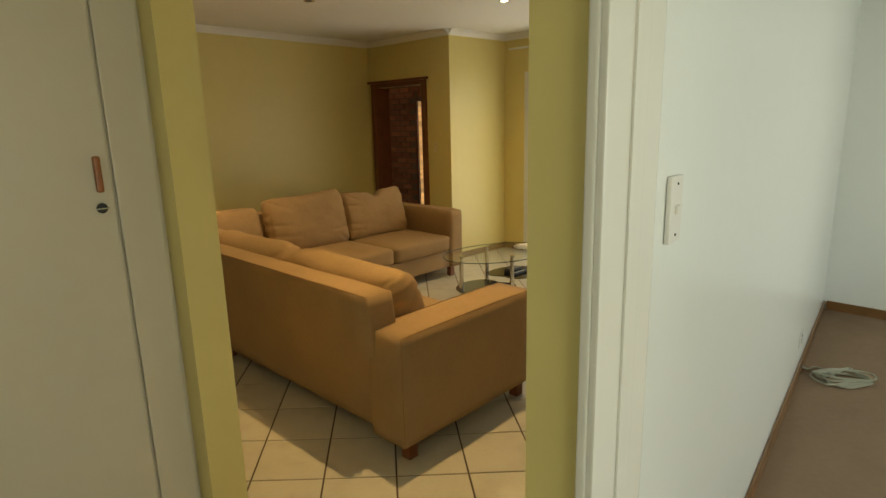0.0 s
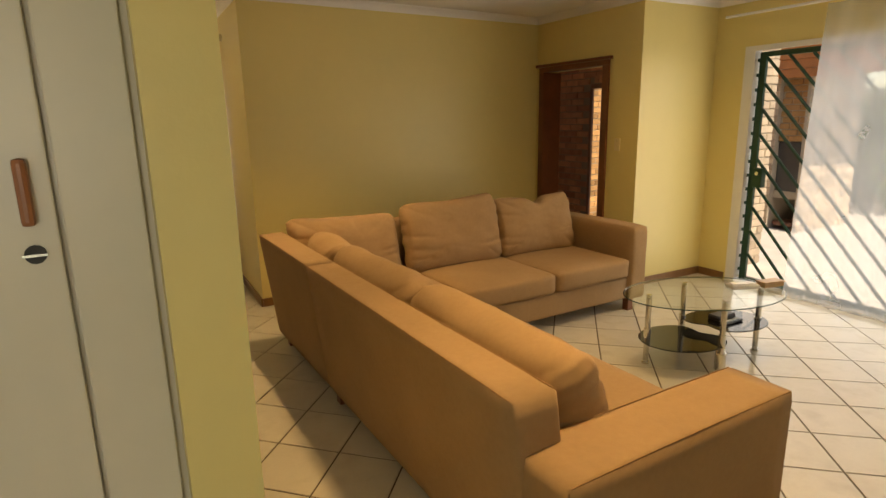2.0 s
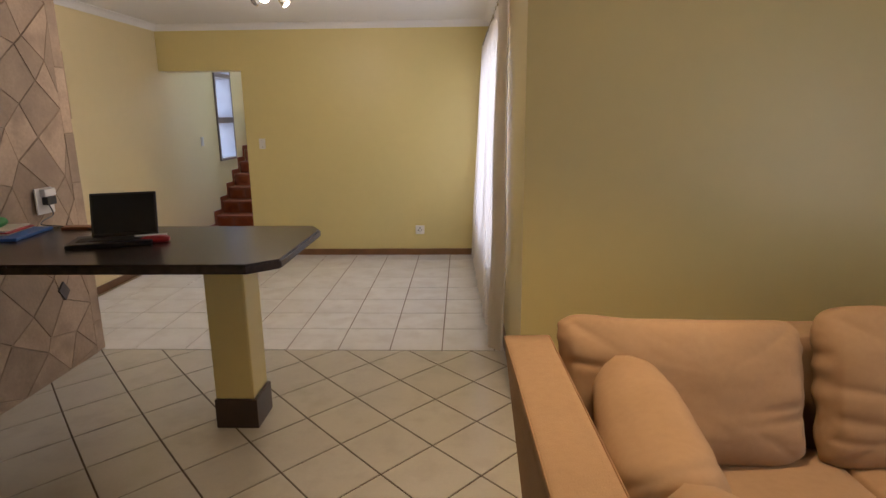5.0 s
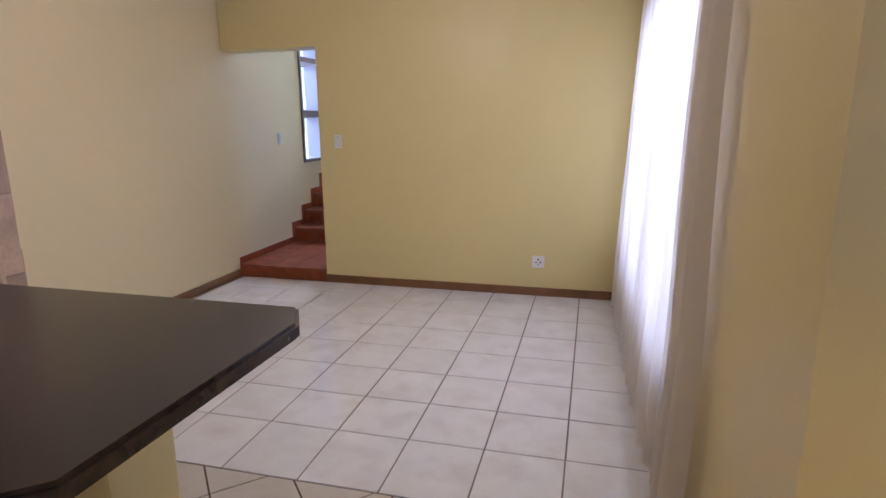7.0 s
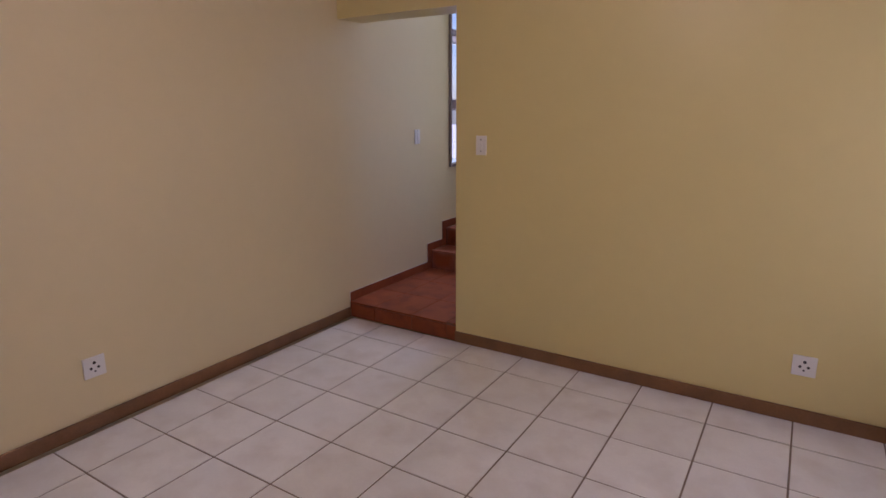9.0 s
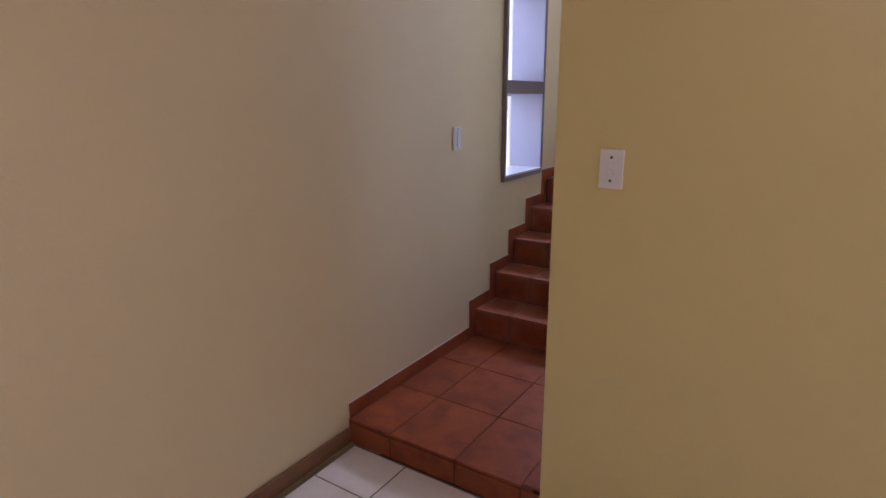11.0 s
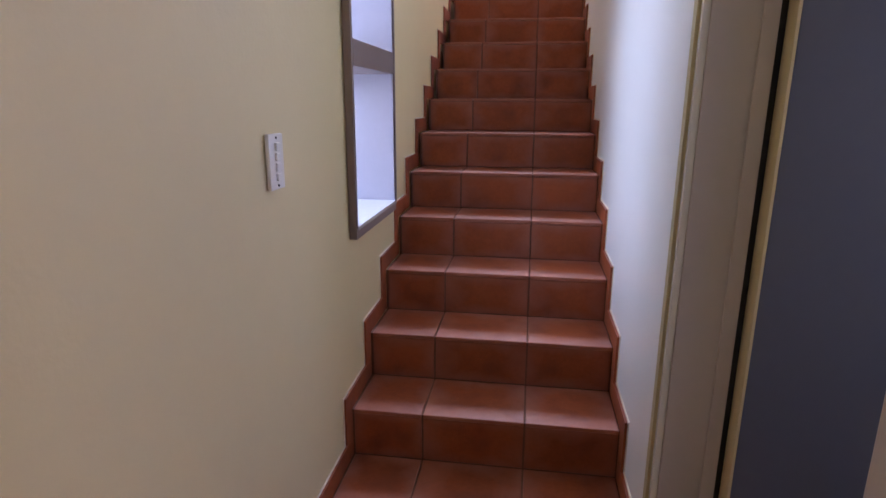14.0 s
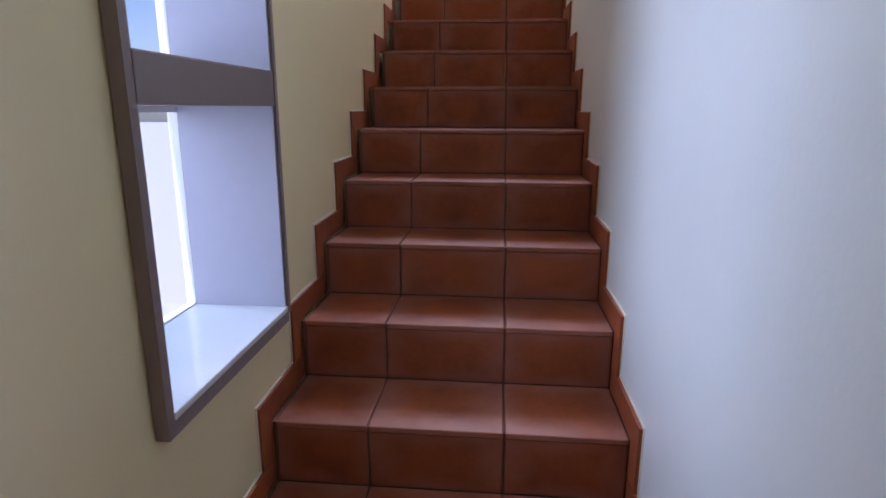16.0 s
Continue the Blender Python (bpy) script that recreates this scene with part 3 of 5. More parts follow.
def inside(x, y):
    """Whether a spot lies on the tiled floor of kitchen and living room."""
    if not (-2.2 < x < 6.3 and y < 7.1):
        return False
    if x > 1.75 and y > 6.60 or x > 5.1 and y > 5.08 or x < -1.45 and y < 3.2:
        return False
    return y > 0.55 + 0.1335 * max(0.0, x - 1.03)


# diagonal tiles, laid by eye: the rows drift a little across the room
LAY = [Vector(v) for v in ((-0.3773, 5.6532), (0.23774, 0.25356), (0.24243, -0.26403), (-0.00046, -0.00191), (-0.00137, 0.00166), (0.00037, 0.0014))]
YB = 7.088             # border with the dining room


def node(k, m):
    """Where the joints k and m of the diagonal tiles cross."""
    return LAY[0] + LAY[1] * k + LAY[2] * m + LAY[3] * (k * k) + LAY[4] * (k * m) + LAY[5] * (m * m)


def rhomb(k, m, gap=0.0042):
    """Plan corners of one diagonal tile, drawn in by the joint."""
    p, b, q, a = node(k, m), node(k, m + 1), node(k + 1, m + 1), node(k + 1, m)
    u, v = (a - p).normalized() * gap, (b - p).normalized() * gap
    return [p + u + v, b + u - v, q - u - v, a - u + v]


def clip(poly, axis, limit):
    """What of a plan polygon lies under limit along the axis."""
    out = []
    for p, q in zip(poly, poly[1:] + poly[:1]):
        if p[axis] <= limit:
            out.append(p)
        if (p[axis] <= limit) != (q[axis] <= limit):
            out.append(p + (q - p) * ((limit - p[axis]) / (q[axis] - p[axis])))
    return out


spots, rest = [], bmesh.new()
for k in range(-14, 13):
    for m in range(-10, 25):
        quad = rhomb(k, m)
        c = (quad[0] + quad[2]) / 2
        nook = c.y > 6.5 and c.x < 1.98
        if not inside(min(c.x, 1.7) if nook else c.x, min(c.y, 7.05)) or min(v.y for v in quad) > YB - 0.02:
            continue
        limit = 1.735 if nook else 6.12
        far = YB if c.x < 1.98 else 6.5
        if max(v.y for v in quad) > far or max(v.x for v in quad) > limit:
            poly = clip(clip(quad, 1, far), 0, limit)
            if len(poly) > 2:
                add_prism(rest, [tuple(v) for v in poly], -0.012, 0.0)
        else:
            spots.append((c.x, c.y, k, m))
spots.sort(key=lambda s: (abs(s[0] - 1.3) > 2.2) * 5 + math.hypot(s[0] - 1.4, s[1] - 4.6))
for x, y, k, m in spots[:300]:
    bm = add_prism(bmesh.new(), [tuple(v - Vector((x, y))) for v in rhomb(k, m)], -0.006, 0.006)
    bmesh.ops.bevel(bm, geom=[e for e in bm.edges if min(v.co.z for v in e.verts) > 0], offset=0.0015, segments=1, affect="EDGES")
    me = bpy.data.meshes.new("tile")
    bm.to_mesh(me)
    bm.free()
    me.materials.append(TILE)
    piece("tile", me, x, y, -0.006, floor)
for x, y, k, m in spots[300:]:
    add_prism(rest, [tuple(v) for v in rhomb(k, m)], -0.012, 0.0)
tagged(part("tiles_far", rest, TILE, floor), kind="stuff")
TQ = 0.3742
qmesh = slab_mesh("tile", TQ - 0.008, TQ - 0.008, 0.012, DTILE, 0.002)
rows = [(7.095, 7.519)] + [(7.519 + TQ * j, min(7.519 + TQ * (j + 1), 10.02)) for j in range(7)]
for i in range(-6, 5):
    x0, x1 = max(0.1635 + TQ * i, -2.0), min(0.1635 + TQ * (i + 1), 1.732)
    for y0, y1 in rows:
        if x1 - x0 < 0.03 or y1 - y0 < 0.03:
            continue
        if abs(x1 - x0 - TQ) < 0.001 and abs(y1 - y0 - TQ) < 0.001:
            piece("tile", qmesh, (x0 + x1) / 2, (y0 + y1) / 2, -0.006, floor_dining)
        else:
            part("tile", box(x0 + 0.004, x1 - 0.004, y0 + 0.004, y1 - 0.004, -0.012, 0.0), DTILE, floor_dining)

# ---- corner sofa ----
PIV = (1.70, 2.10, 0.0)
sofa = thing("corner_sofa", "tan fabric L-shaped corner sofa with loose back cushions", "sofa", PIV)


def slant(m, lean, z0):
    """Leans what is drawn with m outwards above z0."""
    s = Matrix.Identity(4)
    s[0][2] = lean
    return Matrix.Translation((-lean * z0, 0, 0)) @ s @ m


def block(name, x0, x1, y0, y1, z0, z1, r=0.25, puff=0.0, wr=0.004, lean=0.0, label="", cuts=9):
    m = Matrix.Translation(((x0 + x1) / 2, (y0 + y1) / 2, (z0 + z1) / 2))
    if lean:
        m = slant(m, lean, z0)
    return part(name, soft_box(x1 - x0, y1 - y0, z1 - z0, m, r, puff, wr, cuts, seed=x0 + y0), FABRIC, sofa, label, smooth=True)


block("backrest", 1.78, 1.955, 2.29, 4.165, 0.10, 0.85, 0.17, 0.0, 0.002, -0.12)
block("backrest", 1.78, 1.955, 4.175, 5.25, 0.10, 0.85, 0.17, 0.0, 0.002, -0.12)
block("backrest", 1.95, 4.50, 5.24, 5.42, 0.10, 0.83, 0.2, 0.0, 0.002)
block("armrest", 1.735, 2.80, 2.10, 2.355, 0.09, 0.672, 0.14, 0.004, 0.002)
block("armrest", 4.50, 4.69, 4.33, 5.44, 0.09, 0.72, 0.34, 0.004, 0.003)
block("seat_frame", 1.86, 2.80, 2.35, 4.25, 0.10, 0.29, 0.15)
block("seat_frame", 1.86, 4.50, 4.36, 5.25, 0.10, 0.29, 0.15)
block("seat_cushion", 1.90, 2.83, 2.365, 3.26, 0.285, 0.445, 0.42, 0.012)
block("seat_cushion", 1.90, 2.84, 3.265, 4.262, 0.285, 0.455, 0.42, 0.012)
block("seat_cushion", 1.90, 2.85, 4.27, 5.15, 0.285, 0.45, 0.42, 0.012)
block("seat_cushion", 2.86, 3.69, 4.335, 5.15, 0.285, 0.455, 0.45, 0.016)
block("seat_cushion", 3.70, 4.495, 4.335, 5.15, 0.285, 0.455, 0.45, 0.016)


def cushion(w, h, t, m, dent=0.0, seed=0.0, sag=0.0, crisp=4.0):
    """A stuffed cushion: w wide, h high, t thick, seamed round its edge, with a knocked-in top."""
    bm = bmesh.new()
    n = 56
    grid = {}
    for s in (1, -1):
        for i in range(n + 1):
            for j in range(n + 1):
                u, v = 2 * i / n - 1, 2 * j / n - 1
                edge = abs(i - n / 2) == n / 2 or abs(j - n / 2) == n / 2
                if s < 0 and edge:
                    grid[s, i, j] = grid[1, i, j]
                    continue
                fat = ((1 - abs(u) ** crisp) * (1 - abs(v) ** 3.4)) ** 0.45
                cu = 1 - 0.05 * abs(v) ** 2 * (1 - abs(u))
                x = u * w / 2 * (0.985 - 0.03 * (1 - v * v) * (abs(u) > 0.9))
                z = v * h / 2 * (0.97 - 0.035 * (1 - u * u) * (v > 0)) * cu
                y = s * t / 2 * fat
                tight = max(abs(u), abs(v)) / max(1e-6, (abs(u) ** 9 + abs(v) ** 9) ** (1 / 9))
                x, z = x * tight, z * tight
                k = noise.noise(Vector((u * 2.2 + seed, v * 2.2, s * 3 + seed)))
                y += 0.014 * k * fat + s * 0.002 * noise.noise(Vector((u * 6 + seed, v * 5 - seed, s))) * fat
                crease = math.exp(-((v + 0.55 - 0.25 * abs(u)) / 0.07) ** 2) * abs(u) ** 2
                y -= s * 0.014 * crease
                for side, high in ((-1, 0.18 + 0.2 * math.sin(seed)), (1, -0.25 + 0.25 * math.cos(seed)), (-1, -0.62)):
                    reach = min(1.0, max(0.0, (side * u - 0.42) / 0.4))
                    y -= s * 0.013 * reach * math.exp(-((v - high - 0.22 * (side * u - 0.8)) / 0.05) ** 2) * fat
                gather = max(0.0, abs(u) - 0.72) / 0.28
                y += s * 0.006 * gather * math.sin(9 * v + 3 * seed + 2 * s) * (1 - abs(v))
                x += 0.012 * gather * noise.noise(Vector((v * 6, seed, u))) if abs(u) > 0.95 else 0.0
                fold = noise.noise(Vector((u * 1.9 + v * 1.5 + seed, v * 0.9 - u * 0.7 + seed, 5.0 * s)))
                y -= s * 0.003 * math.exp(-(fold / 0.07) ** 2) * fat * abs(v) ** 0.5
                if v > 0:
                    z += 0.018 * noise.noise(Vector((u * 1.7 + seed * 3, seed, 0))) * v
                    z -= dent * math.exp(-((u - 0.05) / 0.16) ** 2) * v ** 2
                z -= sag * (u * 0.5 + 0.5) * v * (v > 0)
                grid[s, i, j] = bm.verts.new(m @ Vector((x, y, z)))
    for s in (1, -1):
        for i in range(n):
            for j in range(n):
                q = [grid[s, i, j], grid[s, i + 1, j], grid[s, i + 1, j + 1], grid[s, i, j + 1]]
                bm.faces.new(q if s < 0 else q[::-1])
    bmesh.ops.recalc_face_normals(bm, faces=bm.faces)
    return bm


def back_cushion(x, y, z, w, h, t, lean, turn, dent=0.0, seed=0.0, sag=0.0, crisp=4.0):
    part("back_cushion", cushion(w, h, t, pose(x, y, z, lean, 0, turn), dent, seed, sag, crisp), FABRIC, sofa, smooth=True)


back_cushion(2.30, 5.12, 0.690, 0.88, 0.56, 0.22, -17, 0, 0, 1.3, 0.02)
back_cushion(3.22, 5.10, 0.700, 0.95, 0.59, 0.23, -15, 0, 0, 4.1, -0.03)
back_cushion(4.07, 5.08, 0.685, 0.84, 0.54, 0.22, -17, -3, 0.06, 7.7, -0.02)
back_cushion(2.06, 2.87, 0.662, 1.10, 0.51, 0.27, -18, 89, 0, 2.2, 0, 14.0)
back_cushion(2.04, 3.87, 0.668, 0.94, 0.51, 0.27, -17, 91, 0, 5.5, 0, 10.0)
back_cushion(2.07, 4.69, 0.665, 0.80, 0.50, 0.28, -22, 82, 0, 9.1, 0.03, 6.0)
for x, y in ((1.82, 2.16), (2.72, 2.16), (1.85, 4.12), (1.86, 5.18), (4.52, 4.37), (4.62, 5.36), (2.75, 4.2)):
    part("leg", box(x - 0.03, x + 0.03, y - 0.03, y + 0.03, 0.0, 0.105, 0.006), DARKWOOD, sofa, "dark wooden block leg")
def wire(points, r, n=10):
    """A round cable through the points, as a mesh."""
    pts = [Vector(p) for p in points]
    path = []
    for k in range(len(pts) - 1):
        a, b = pts[max(k - 1, 0)], pts[min(k + 2, len(pts) - 1)]
        p, q = pts[k], pts[k + 1]
        for s in range(n):
            t = s / n
            path.append(0.5 * ((2 * p) + (q - a) * t + (2 * a - 5 * p + 4 * q - b) * t * t + (3 * p - a - 3 * q + b) * t ** 3))
    path.append(pts[-1])
    bm = bmesh.new()
    rings = []
    for k, c in enumerate(path):
        d = (path[min(k + 1, len(path) - 1)] - path[max(k - 1, 0)]).normalized()
        q = d.to_track_quat("Z", "Y")
        rings.append([bm.verts.new(c + q @ Vector((r * math.cos(a), r * math.sin(a), 0))) for a in (0, 1.257, 2.513, 3.77, 5.027)])
    for a, b in zip(rings, rings[1:]):
        for k in range(5):
            bm.faces.new((a[k], a[(k + 1) % 5], b[(k + 1) % 5], b[k]))
    return bm


# seams along the edges of back and arm
for y0, y1 in ((2.30, 4.155), (4.185, 5.24)):
    for x in (1.6965, 1.8585):
        part("seam", wire([(x, y0 + 0.01, 0.8475), (x, (y0 + y1) / 2, 0.8485), (x, y1 - 0.01, 0.8475)], 0.0028, 6), SEAM, sofa, "raised stitched seam")
for y in (2.109, 2.347):
    part("seam", wire([(1.75, y, 0.6675), (2.27, y, 0.6725), (2.785, y, 0.6675)], 0.0028, 8), SEAM, sofa, "raised stitched seam")
part("seam", wire([(1.742, 2.106, 0.12), (1.741, 2.106, 0.4), (1.743, 2.107, 0.66)], 0.0028, 6), SEAM, sofa, "raised stitched seam")
sofa.rotation_euler = (0, 0, radians(2.0))

# ---- glass coffee table ----
TC, TA = (4.10, 3.49), radians(-17)
table = thing("coffee_table", "oval glass coffee table with chrome legs and black glass shelves", "coffee table", (*TC, 0))


def oval(cx, cy, a, b, ang, n=48, notch=0.0):
    pts = []
    for k in range(n):
        t = 2 * math.pi * k / n
        r = 1 - notch * math.exp(-((math.atan2(math.sin(t - 0.4), math.cos(t - 0.4))) / 0.5) ** 2)
        u, v = a * r * math.cos(t), b * r * math.sin(t)
        pts.append((cx + u * math.cos(ang) - v * math.sin(ang), cy + u * math.sin(ang) + v * math.cos(ang)))
    return pts


top = part("tabletop", prism(oval(*TC, 0.55, 0.36, TA), 0.463, 0.472), TABLEGLASS, table, "clear glass oval top")
rim = oval(*TC, 0.551, 0.361, TA)
part("rim", wire([(x, y, 0.4625) for x, y in rim + rim[:1]], 0.0035, 2), GLASSEDGE, table, "dark polished glass edge")
part("shelf", prism(oval(3.93, 3.50, 0.29, 0.24, TA, notch=0.35), 0.165, 0.173, 0.002), BLACKGLASS, table, "kidney-shaped black glass shelf")
part("shelf", prism(oval(4.32, 3.47, 0.29, 0.22, TA + math.pi, notch=0.35), 0.225, 0.233, 0.002), BLACKGLASS, table, "kidney-shaped black glass shelf")
for x, y in ((3.72, 3.61), (4.145, 3.68), (4.03, 3.28), (4.53, 3.37)):
    leg = part("leg", tube((x, y, 0.012), (x, y, 0.462), 0.018), CHROME, table, "chrome tube leg", smooth=False)
    part("foot", tube((x, y, 0.0), (x, y, 0.012), 0.026), CHROME, leg)
    part("collar", tube((x, y, 0.155), (x, y, 0.245), 0.023), CHROME, leg)
    part("cap", tube((x, y, 0.472), (x, y, 0.478), 0.02), CHROME, leg)
    if (x, y) == (4.03, 3.28):
        part("sleeve", tube((x, y, 0.012), (x, y, 0.125), 0.034, 18), CHROME, leg)
        part("shoulder", tube((x, y, 0.125), (x, y, 0.155), 0.034, 18, 0.022), CHROME, leg)

tissue = thing("flat_box", "flat pale box lying on the glass coffee table", "box", (4.36, 3.44, 0.472))
part("carton", prism([(4.27, 3.40), (4.45, 3.33), (4.48, 3.41), (4.30, 3.48)], 0.473, 0.500, 0.004), PLASTIC, tissue)
part("lid", prism([(4.285, 3.41), (4.44, 3.35), (4.46, 3.40), (4.305, 3.46)], 0.500, 0.508, 0.002), PLASTIC, tissue)
GOLD = mat("light_wood", (0.45, 0.28, 0.12), 0.4, vary=0.2, scale=9)
holder = thing("wooden_trinket_box", "small golden-brown box on the glass coffee table", "box", (4.5, 3.35, 0.472))
part("body", prism([(4.46, 3.30), (4.62, 3.27), (4.63, 3.34), (4.47, 3.37)], 0.479, 0.510, 0.004), GOLD, holder)
part("lid", prism([(4.455, 3.295), (4.625, 3.263), (4.636, 3.345), (4.466, 3.377)], 0.510, 0.519, 0.002), GOLD, holder)
remote = thing("remote_control", "black remote control on the lower glass shelf", "remote control", (4.3, 3.42, 0.233))
part("case", box(4.22, 4.40, 3.39, 3.435, 0.234, 0.252, 0.006), BLACK, remote)
for k in range(5):
    part("button", box(4.235 + k * 0.03, 4.250 + k * 0.03, 3.405, 3.420, 0.252, 0.255), PLASTIC, remote)
phone = thing("black_case", "flat black case on the lower glass shelf", "case", (4.33, 3.50, 0.233))
part("shell", box(4.24, 4.42, 3.46, 3.55, 0.234, 0.262, 0.008), BLACK, phone)
part("lid", box(4.245, 4.415, 3.465, 3.545, 0.262, 0.27, 0.003), BLACK, phone)

# ---- dark wooden door opening in the entrance wall ----
door1 = structure(thing("door_1", "dark stained wooden door frame standing open to a brick porch", "door frame", (5.0, 5.84, 0)), "", "")
part("jamb", box(4.925, 5.005, 5.315, 5.395, 0, 2.09, 0.004), DARKWOOD, door1)
part("jamb", box(4.925, 5.005, 6.285, 6.365, 0, 2.09, 0.004), DARKWOOD, door1)
part("head", box(4.925, 5.005, 5.315, 6.365, 2.09, 2.14, 0.004), DARKWOOD, door1)
part("cap_moulding", box(4.90, 4.95, 5.28, 6.40, 2.14, 2.17, 0.006), DARKWOOD, door1)
part("lining", box(5.006, 5.17, 6.292, 6.318, 0.03, 2.088), DARKWOOD, door1)
part("threshold", box(4.95, 5.17, 5.395, 6.285, 0, 0.03, 0.004), DARKWOOD, door1)

# ---- sliding door, security gate and sheer curtain ----
slider = structure(thing("door_2", "white aluminium sliding door onto the patio", "sliding door", (5.99, 3.2, 0)), "", "")
part("frame", boxes((5.92, 5.965, 4.513, 4.612, 0, 2.21), (5.92, 5.965, 1.75, 1.80, 0, 2.21), (5.92, 5.965, 1.80, 4.515, 2.165, 2.21)), ALU, slider, "white frame")
part("track", boxes((5.90, 6.12, 1.75, 4.565, 0.0, 0.025), (6.04, 6.05, 1.8, 4.5, 0.025, 0.04), (6.09, 6.10, 1.8, 4.5, 0.025, 0.04)), ALU, slider, "grey floor track")
part("reveal", box(6.02, 6.14, 4.59, 4.603, 0.026, 2.19), ALU, slider)
for y0, y1, x in ((1.80, 3.17, 6.06), (3.05, 3.2, 6.09)):
    leaf = part("leaf", boxes((x - 0.02, x + 0.02, y0, y0 + 0.06, 0.03, 2.16), (x - 0.02, x + 0.02, y1 - 0.06, y1, 0.03, 2.16), (x - 0.02, x + 0.02, y0 + 0.06, y1 - 0.06, 0.03, 0.10), (x - 0.02, x + 0.02, y0 + 0.06, y1 - 0.06, 2.09, 2.16)), ALU, slider, "white sliding leaf")
    part("pane", box(x - 0.003, x + 0.003, y0 + 0.06, y1 - 0.06, 0.10, 2.09), CLEAR, leaf).visible_shadow = False

gate = thing("security_gate", "green steel security gate with slanting bars in the sliding door", "gate", (5.99, 3.8, 0.03))
part("post", box(5.975, 6.01, 4.44, 4.50, 0.03, 2.155, 0.004), GREEN, gate)
part("post", box(5.975, 6.01, 1.82, 1.86, 0.03, 2.155, 0.004), GREEN, gate)
part("top_rail", box(5.975, 6.01, 1.86, 4.44, 2.11, 2.155, 0.004), GREEN, gate)
part("bottom_rail", box(5.975, 6.01, 1.86, 4.44, 0.03, 0.06, 0.004), GREEN, gate)
part("lock_box", box(5.955, 6.025, 4.36, 4.455, 0.94, 1.12, 0.008), GREEN, gate, "green lock box")
part("keyhole", tube((5.953, 4.41, 1.07), (5.957, 4.41, 1.07), 0.018), CHROME, gate)
for k in range(16):
    part("tooth", box(5.965, 6.0, 4.50, 4.512, 0.12 + k * 0.13, 0.15 + k * 0.13), GREEN, gate)
for k in range(-5, 17):
    z_at = 1.505 + 0.227 * (k - 5) + 0.6
    ya, za = 4.44, z_at
    if za > 2.11:
        ya, za = 4.44 - (z_at - 2.11) / 1.107, 2.11
    yb, zb = 1.86, z_at - 1.107 * (4.44 - 1.86)
    if zb < 0.06:
        yb, zb = 4.44 - (z_at - 0.06) / 1.107, 0.06
    if za > 0.15 and ya - yb > 0.12:
        part("bar", tube((5.992, ya, za), (5.992, yb, zb), 0.0145, 8), GREEN, gate)


def curtain(name, label, x, y0, y1, z0, z1, material, folds, depth, seed, flare=0.0, skew=0.0, lean=(0.0, 0.0)):
    """A hanging curtain with uneven folds, as one cloth under its rail."""
    c = thing(name, label, "curtain", (x, (y0 + y1) / 2, z0))
    bm = bmesh.new()
    nu, nv = folds * 10, 26
    rnd = random.Random(seed)
    ph = [rnd.uniform(-0.6, 0.6) for _ in range(folds + 2)]
    am = [rnd.uniform(0.5, 1.25) for _ in range(folds + 2)]
    rows = []
    for j in range(nv + 1):
        v = j / nv
        row = []
        for i in range(nu + 1):
            u = i / nu
            f = folds * min(max(u + 0.06 * noise.noise(Vector((u * 5 + seed, seed, 0))) * math.sin(math.pi * u), 0.0), 1.0)
            k = int(min(f, folds - 1))
            w = f - k
            a = am[k] * (1 - w) + am[k + 1] * w
            p = ph[k] * (1 - w) + ph[k + 1] * w
            off = depth * a * math.sin(2 * math.pi * f + p + 0.35 * v) * (0.55 + 0.45 * v)
            off += 0.03 * noise.noise(Vector((u * 5 + seed, v * 2.2, seed))) * v
            y = y0 + (y1 - y0) * u + 0.3 * depth * math.cos(2 * math.pi * f + p) * v + flare * v * (1 - u)
            z = z1 + (z0 - z1) * v - (0.014 * math.sin(2 * math.pi * f) * v) + 0.03 * v * noise.noise(Vector((u * 9, seed, 1)))
            row.append(bm.verts.new((x + off + skew * u + v * (lean[0] * (1 - u) + lean[1] * u), y, z)))
        rows.append(row)
    for j in range(nv):
        for i in range(nu):
            bm.faces.new((rows[j][i], rows[j][i + 1], rows[j + 1][i + 1], rows[j + 1][i]))
    part("cloth", bm, material, c, smooth=True)
    return c


c = curtain("sheer_curtain", "sheer white curtain half drawn over the sliding door", 5.80, 3.86, 1.55, 0.03, 2.45, SHEER, 9, 0.035, 3, flare=0.09)
part("curtain_rail", tube((5.80, 4.75, 2.475), (5.80, 1.45, 2.475), 0.012), ALU, c, "white curtain rail")
c = curtain("voile_curtain", "long white voile curtain hanging over the dining window", 1.675, 10.0, 6.98, 0.035, 2.36, VOILE, 19, 0.05, 8, skew=0.025, lean=(-0.10, -0.035))
rod = part("curtain_rod", tube((1.675, 10.0, 2.385), (1.70, 6.93, 2.385), 0.014), CHROME, c, "thin metal curtain rod")
part("finial", tube((1.701, 6.88, 2.385), (1.70, 6.93, 2.385), 0.024), CHROME, rod)
for y in (7.10, 9.80):
    part("bracket", box(1.67, 1.75, y, y + 0.02, 2.375, 2.395), CHROME, rod)
for k in range(18):
    y = 7.05 + k * 0.17
    x = 1.70 - 0.0082 * (y - 7.05)
    part("ring", boxes((x - 0.018, x + 0.018, y, y + 0.006, 2.355, 2.37), (x - 0.020, x - 0.013, y, y + 0.006, 2.37, 2.405), (x + 0.013, x + 0.020, y, y + 0.006, 2.37, 2.405), (x - 0.013, x + 0.013, y, y + 0.006, 2.399, 2.405)), CHROME, rod)

